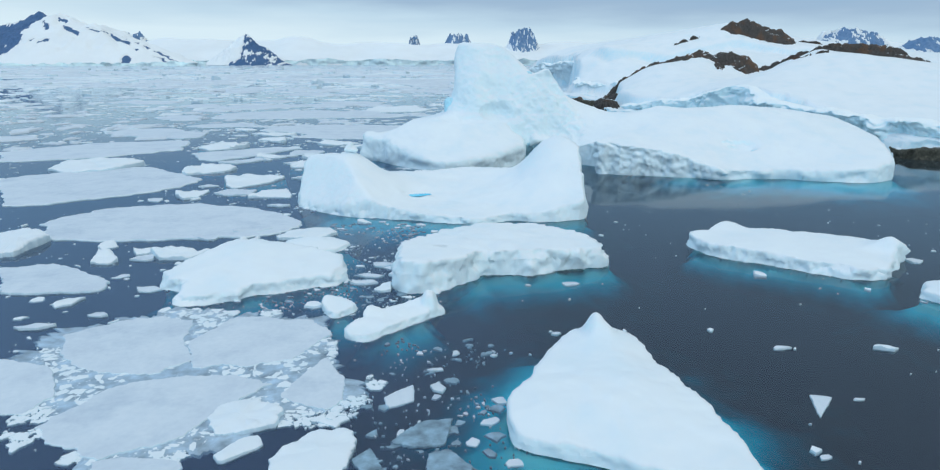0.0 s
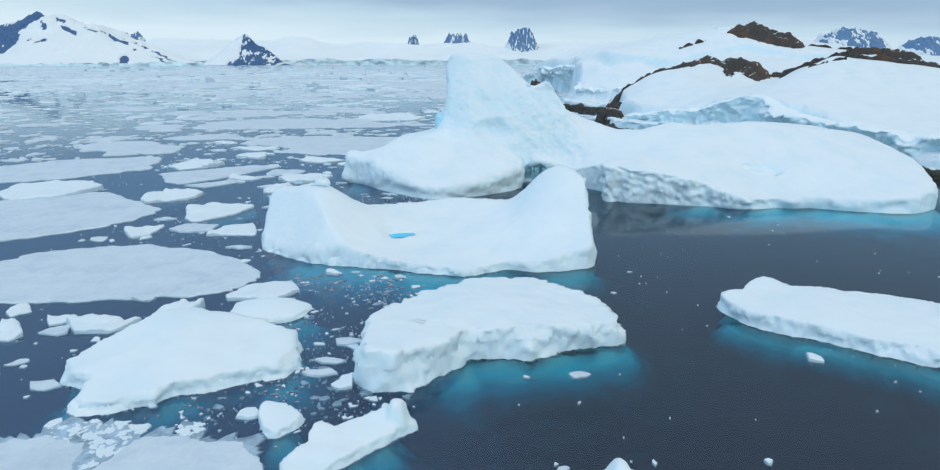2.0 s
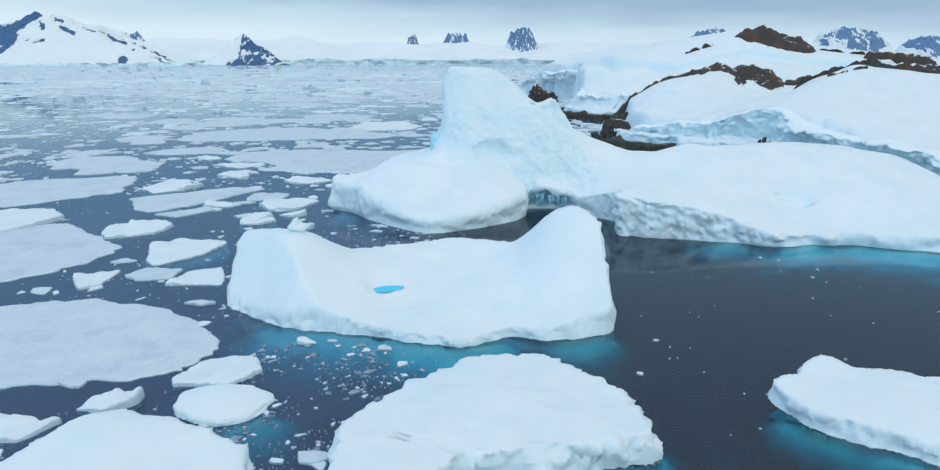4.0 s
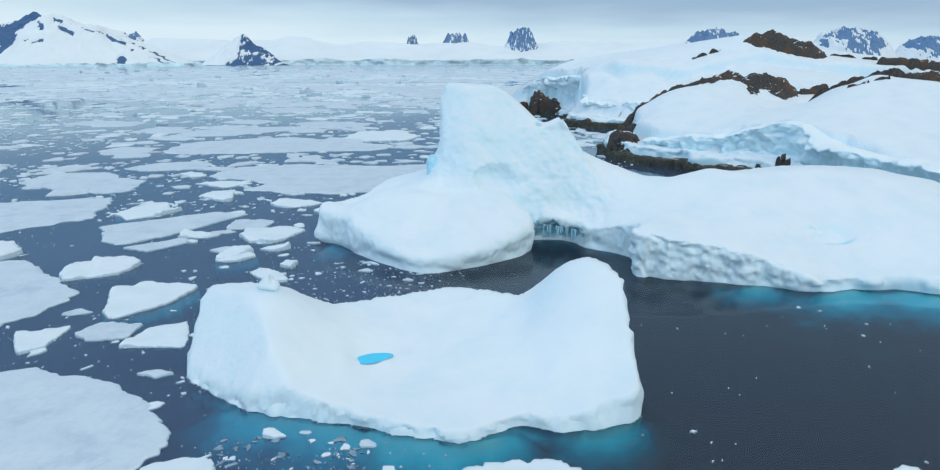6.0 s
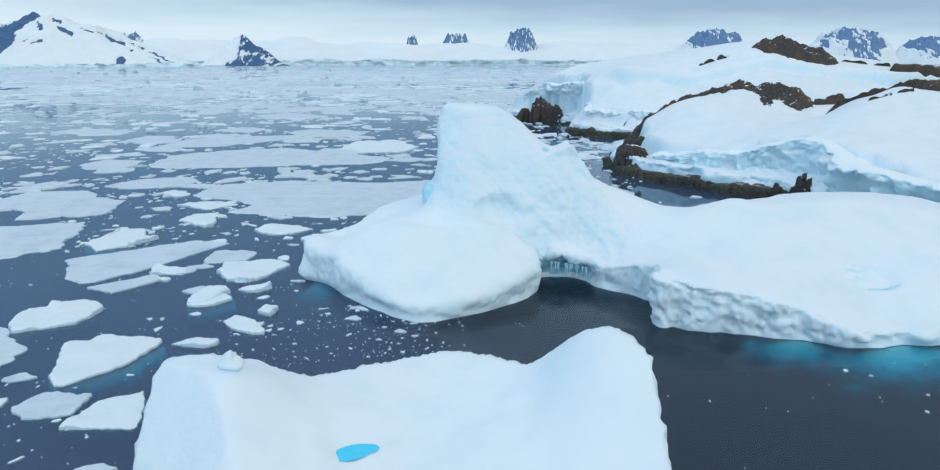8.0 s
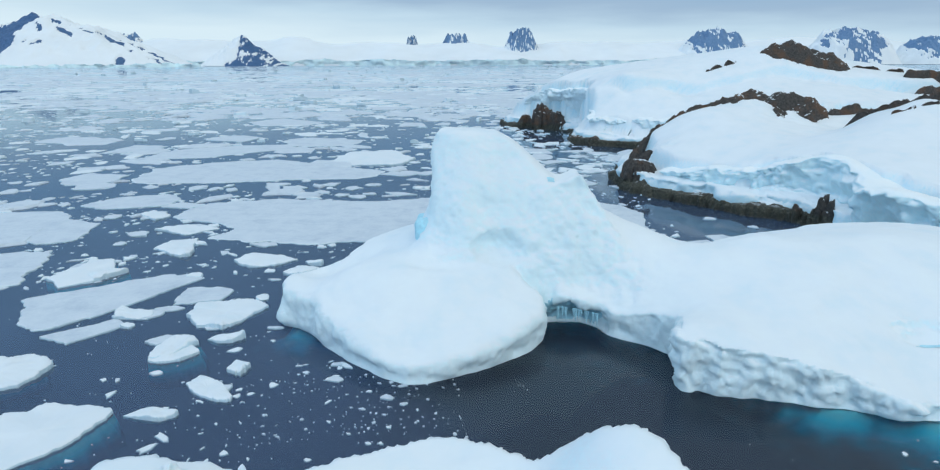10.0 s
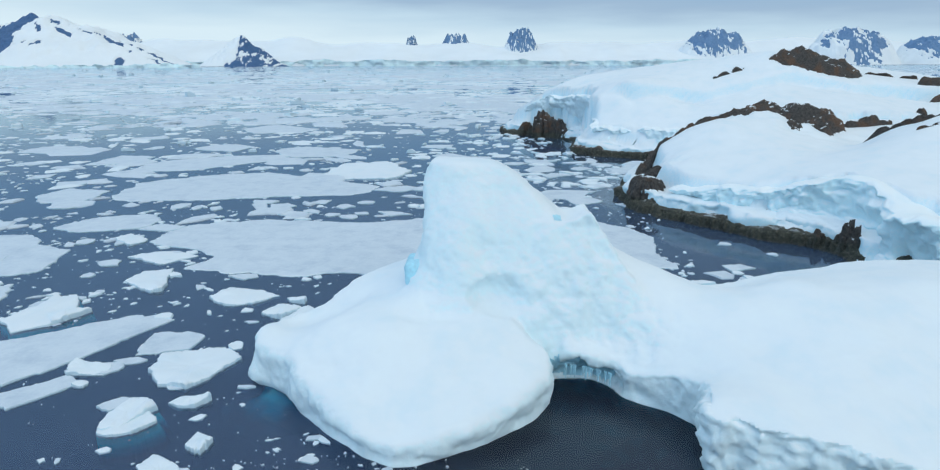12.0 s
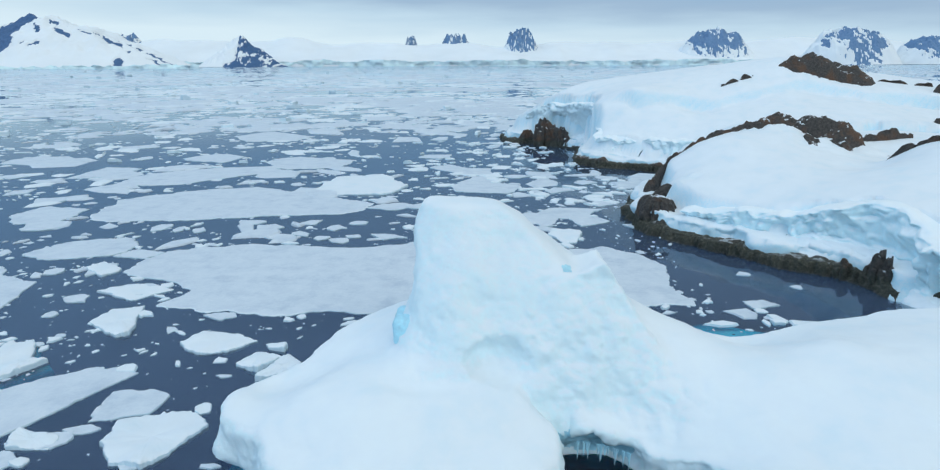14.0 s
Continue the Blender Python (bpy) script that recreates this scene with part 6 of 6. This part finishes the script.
small_floe(-26.4, 57.7, 2.7, 2.5, "grey")
small_floe(-20.8, 30.3, 1.1, 1.4, "snowy")
small_floe(-17.7, 32.1, 1.5, 1.0, "grey")
small_floe(-23.0, 37.5, 2.2, 2.3, "snowy")
small_floe(-24.5, 40.5, 1.4, 1.5, "snowy")
small_floe(-18.3, 28.6, 1.2, 0.8, "grey")
small_floe(-20.4, 27.1, 2.1, 0.6, "grey")
small_floe(13.5, 24.9, 0.9, 0.4, "grey")
small_floe(18.1, 24.9, 1.0, 0.7, "snowy")
small_floe(4.0, 26.4, 0.6, 0.3, "grey")
small_floe(-0.6, 24.4, 0.4, 0.5, "grey")
small_floe(-1.4, 22.9, 0.9, 0.3, "grey")
small_floe(27.9, 37.3, 1.2, 1.1, "grey")
small_floe(-36.9, 92.9, 5.8, 8.1, "snowy")
small_floe(-30.4, 72.3, 4.6, 5.0, "snowy")
small_floe(1.0, 24.2, 0.4, 0.3, "grey")
small_floe(-1.2, 21.4, 0.7, 1.0, "grey")
small_floe(14.4, 20.6, 0.5, 0.2, "grey")
small_floe(11.2, 17.1, 0.5, 0.3, "grey")
small_floe(0.7, 19.1, 0.7, 0.6, "grey")
small_floe(1.1, 20.5, 0.7, 0.7, "grey")
small_floe(1.4, 16.8, 0.6, 0.5, "grey")
small_floe(0.1, 17.9, 0.6, 0.5, "grey")
small_floe(-16.2, 44.7, 2.8, 1.9, "grey")
small_floe(-20.7, 37.8, 2.1, 1.6, "grey")
small_floe(-20.2, 34.4, 1.0, 1.1, "grey")


# ---- drifting pieces ----
AVOID = [spline(p, 3) for p in (
    [(-16.7, 89), (-7.5, 74), (-1, 70.8), (6.5, 77.2), (15, 70), (28, 65.8), (44, 64.3), (51, 76), (42, 92), (21, 90.5), (4, 99), (-12, 95)],
    [(28, 149), (26, 136), (36.8, 118), (47, 103), (56, 83), (80, 72), (150, 80), (160, 150), (125, 190), (55, 178)],
    [(13, 239), (31, 219), (27.4, 196), (44, 182), (90, 195), (200, 200), (215, 260), (150, 300), (30, 275)],
    [(-15.4, 54), (-7.6, 48.4), (1, 46.6), (9, 49), (10, 56), (1, 62), (-12, 60)],
    [(27, 116), (33, 101), (44, 92), (56, 82), (52, 98), (42, 113), (31, 124)],
)]


def scatter(name, label, count, place, size, height, mat, seed, sides=7, free=True):
    """Many loose polygon slabs in one mesh."""
    rng = np.random.default_rng(seed)
    x, y = place(rng, count)
    ok = np.ones(len(x), bool)
    for a in AVOID:
        ok &= signed_distance(x, y, a) > 0.4
    if free:
        for a in FLOES:
            lo, hi = a.min(0), a.max(0)
            near = np.flatnonzero(ok & (x > lo[0]) & (x < hi[0]) & (y > lo[1]) & (y < hi[1]))
            if len(near):
                ok[near] &= signed_distance(x[near], y[near], a) > -0.05
    x, y = x[ok], y[ok]
    n = len(x)
    r = size(rng, x, y)
    h = height(rng, r)
    turn = rng.uniform(0, 2 * np.pi, n)
    stretch = rng.uniform(0.3, 1.0, n)
    ang = np.linspace(0, 2 * np.pi, sides + 1)[:-1][None, :] + rng.uniform(-0.3, 0.3, (n, sides))
    rad = r[:, None] * rng.uniform(0.42, 1.15, (n, sides))
    u, v = rad * np.cos(ang), rad * np.sin(ang) * stretch[:, None]
    c, s = np.cos(turn)[:, None], np.sin(turn)[:, None]
    px, py = u * c - v * s, u * s + v * c
    low = np.stack([x[:, None] + px, y[:, None] + py, np.full_like(px, -0.05)], -1)
    tilt = rng.uniform(0.7, 1.2, (n, sides))
    high = np.stack([x[:, None] + 0.86 * px, y[:, None] + 0.86 * py, h[:, None] * tilt], -1)
    mid = np.stack([x, y, h * rng.uniform(0.95, 1.25, n)], -1)[:, None, :]
    co = np.concatenate([low, high, mid], 1)
    k = 2 * sides + 1
    i = np.arange(sides)
    j = (i + 1) % sides
    tri = np.concatenate([np.stack([i, j, sides + j], -1), np.stack([i, sides + j, sides + i], -1), np.stack([sides + i, sides + j, np.full(sides, 2 * sides)], -1)])
    faces = (np.arange(n)[:, None, None] * k + tri[None]).reshape(-1, 3)
    return tagged(new(name, raw_mesh(name, co.reshape(-1, 3), faces, mat, False)), label, "drift ice", kind="stuff")


def fan(y0, y1, power=1.0):
    """Places over the sea from y0 to y1 ahead, over the open side of the bay."""
    def place(rng, n):
        y = y0 * (y1 / y0) ** (rng.uniform(0, 1, n) ** power)
        x = rng.uniform(-0.85, 0.85, n) * (y + 12)
        return x, y
    return place


def clumped(inner, cell, cut, seed):
    def place(rng, n):
        x, y = inner(rng, n)
        k = fbm(x / cell, y / cell, 0, seed, 3) > cut
        return x[k], y[k]
    return place


def left_field(rng, n):
    y = rng.uniform(14, 135, n)
    x = rng.uniform(-1, 1, n) * (0.8 * y + 12)
    k = x < -2 + 0.02 * y + 4 * fbm(x * 0.1, y * 0.1, 0, 71, 3)
    return x[k], y[k]


def box(x0, x1, y0, y1):
    return lambda rng, n: (rng.uniform(x0, x1, n), rng.uniform(y0, y1, n))


def oval(cx, cy, rx, ry):
    """Loose pieces within a ragged oval."""
    def place(rng, n):
        a, r = rng.uniform(0, 2 * np.pi, n), np.sqrt(rng.uniform(0, 1, n))
        x, y = cx + rx * r * np.cos(a), cy + ry * r * np.sin(a)
        k = r < 0.85 + 0.3 * fbm(x * 0.4, y * 0.4, 0, 91, 3)
        return x[k], y[k]
    return place


def sizes(a, b, k=2.2):
    return lambda rng, x, y: a * (b / a) ** (rng.uniform(0, 1, len(x)) ** k)


def grown(a, b, k=2.0):
    """Size range at 100 m, growing with the distance."""
    return lambda rng, x, y: a * (b / a) ** (rng.uniform(0, 1, len(x)) ** k) * np.clip(y / 100, 0.6, 6)


def slab(f, top):
    return lambda rng, r: np.clip(r * f, 0.02, top) * rng.uniform(0.6, 1.4, len(r))


scatter("brash_ice", "scattered small white bits of drifting brash ice", 5200, clumped(left_field, 9, -0.15, 72), sizes(0.05, 0.8, 2.6), slab(0.10, 0.1), SNOW_FLOE, 73)
scatter("brash_ice", "crowded crumbs of brash ice between two bergs", 1500, clumped(box(-11, -1.5, 29, 47), 2.5, -0.1, 74), sizes(0.025, 0.34, 2.8), slab(0.07, 0.05), SNOW_FLOE, 75)
scatter("brash_ice", "half-sunk grey crumbs of brash ice", 1100, clumped(box(-11, -1.5, 29, 47), 2.5, -0.2, 92), sizes(0.05, 0.42, 2.2), slab(0.06, 0.03), SUNK_ICE, 93)
scatter("brash_ice", "half-sunk grey crumbs of brash ice", 420, clumped(box(-6, 2, 15, 26), 2.5, 0.05, 94), sizes(0.05, 0.4, 2.2), slab(0.06, 0.03), SUNK_ICE, 95)
scatter("brash_ice", "crowded crumbs of brash ice between two bergs", 260, clumped(box(-5, 2, 15, 25), 2.0, 0.0, 76), sizes(0.03, 0.3, 2.6), slab(0.07, 0.04), SEA_ICE, 77)
scatter("brash_ice", "rubble ice squeezed between the grey floes", 20000, clumped(oval(-11.5, 22.8, 8.3, 7.0), 1.6, -0.75, 78), sizes(0.04, 0.36, 1.7), slab(0.09, 0.06), SNOW_FLOE, 79, sides=6)
scatter("brash_ice", "a few lone bits of ice on dark water", 150, box(2, 36, 14, 64), sizes(0.04, 0.25, 2.0), slab(0.3, 0.1), SNOW_FLOE, 80)
scatter("brash_ice", "brash ice drifting before the rocky shore", 1500, clumped(box(-8, 48, 98, 240), 9, -0.2, 81), sizes(0.15, 3.2, 2.2), slab(0.15, 0.25), SNOW_FLOE, 82)
scatter("drift_floes", "broken pack of flat floes far out", 2600, clumped(fan(88, 420), 26, -0.1, 83), grown(0.4, 4.5, 1.9), slab(0.08, 0.22), SEA_ICE, 84)
scatter("drift_floes", "small white drift ice between far floes", 9000, clumped(fan(90, 700), 18, -0.25, 88), grown(0.12, 1.2, 1.8), slab(0.12, 0.25), SNOW_FLOE, 89)
scatter("drift_floes", "broken pack of flat floes far out", 10000, clumped(fan(260, 4000, 0.8), 90, -0.05, 85), grown(1.0, 5.5, 1.6), slab(0.05, 0.4), SEA_ICE, 86)
scatter("drift_floes", "snowy lumps in the distant pack ice", 900, fan(180, 3000, 0.8), grown(0.25, 1.3, 2.0), slab(0.35, 4.0), SNOW_FLOE, 87)
scatter("brash_ice", "fine brash ice along the foot of the great berg", 260, clumped(box(-16, -1, 62, 79), 3.0, -0.15, 96), sizes(0.05, 0.5, 2.2), slab(0.07, 0.06), SNOW_FLOE, 97)
scatter("brash_ice", "fine brash ice off the rocky shore", 900, clumped(box(14, 50, 92, 190), 6.0, -0.15, 98), sizes(0.08, 1.0, 2.2), slab(0.07, 0.08), SEA_ICE, 99)
scatter("drift_floes", "dense far brash and streaks of white pack ice", 16000, clumped(fan(300, 3800, 0.7), 120, -0.45, 107), grown(0.6, 3.2, 1.5), slab(0.05, 0.2), SNOW_FLOE, 108, sides=5)
scatter("drift_floes", "thin far streaks of grey and white pack ice", 5000, clumped(fan(150, 1500, 0.9), 40, -0.1, 101), grown(0.3, 2.4, 2.0), slab(0.05, 0.15), SNOW_FLOE, 102)
scatter("brash_ice", "tiny crumbs of ice off the foot of the great berg", 700, clumped(box(-12, 5, 56, 72), 2.5, -0.05, 103), sizes(0.03, 0.22, 2.0), slab(0.1, 0.03), SEA_ICE, 104)
scatter("brash_ice", "tiny crumbs of ice scattered over the western pack", 3000, clumped(left_field, 5, -0.05, 105), sizes(0.03, 0.25, 2.2), slab(0.1, 0.03), SEA_ICE, 106)
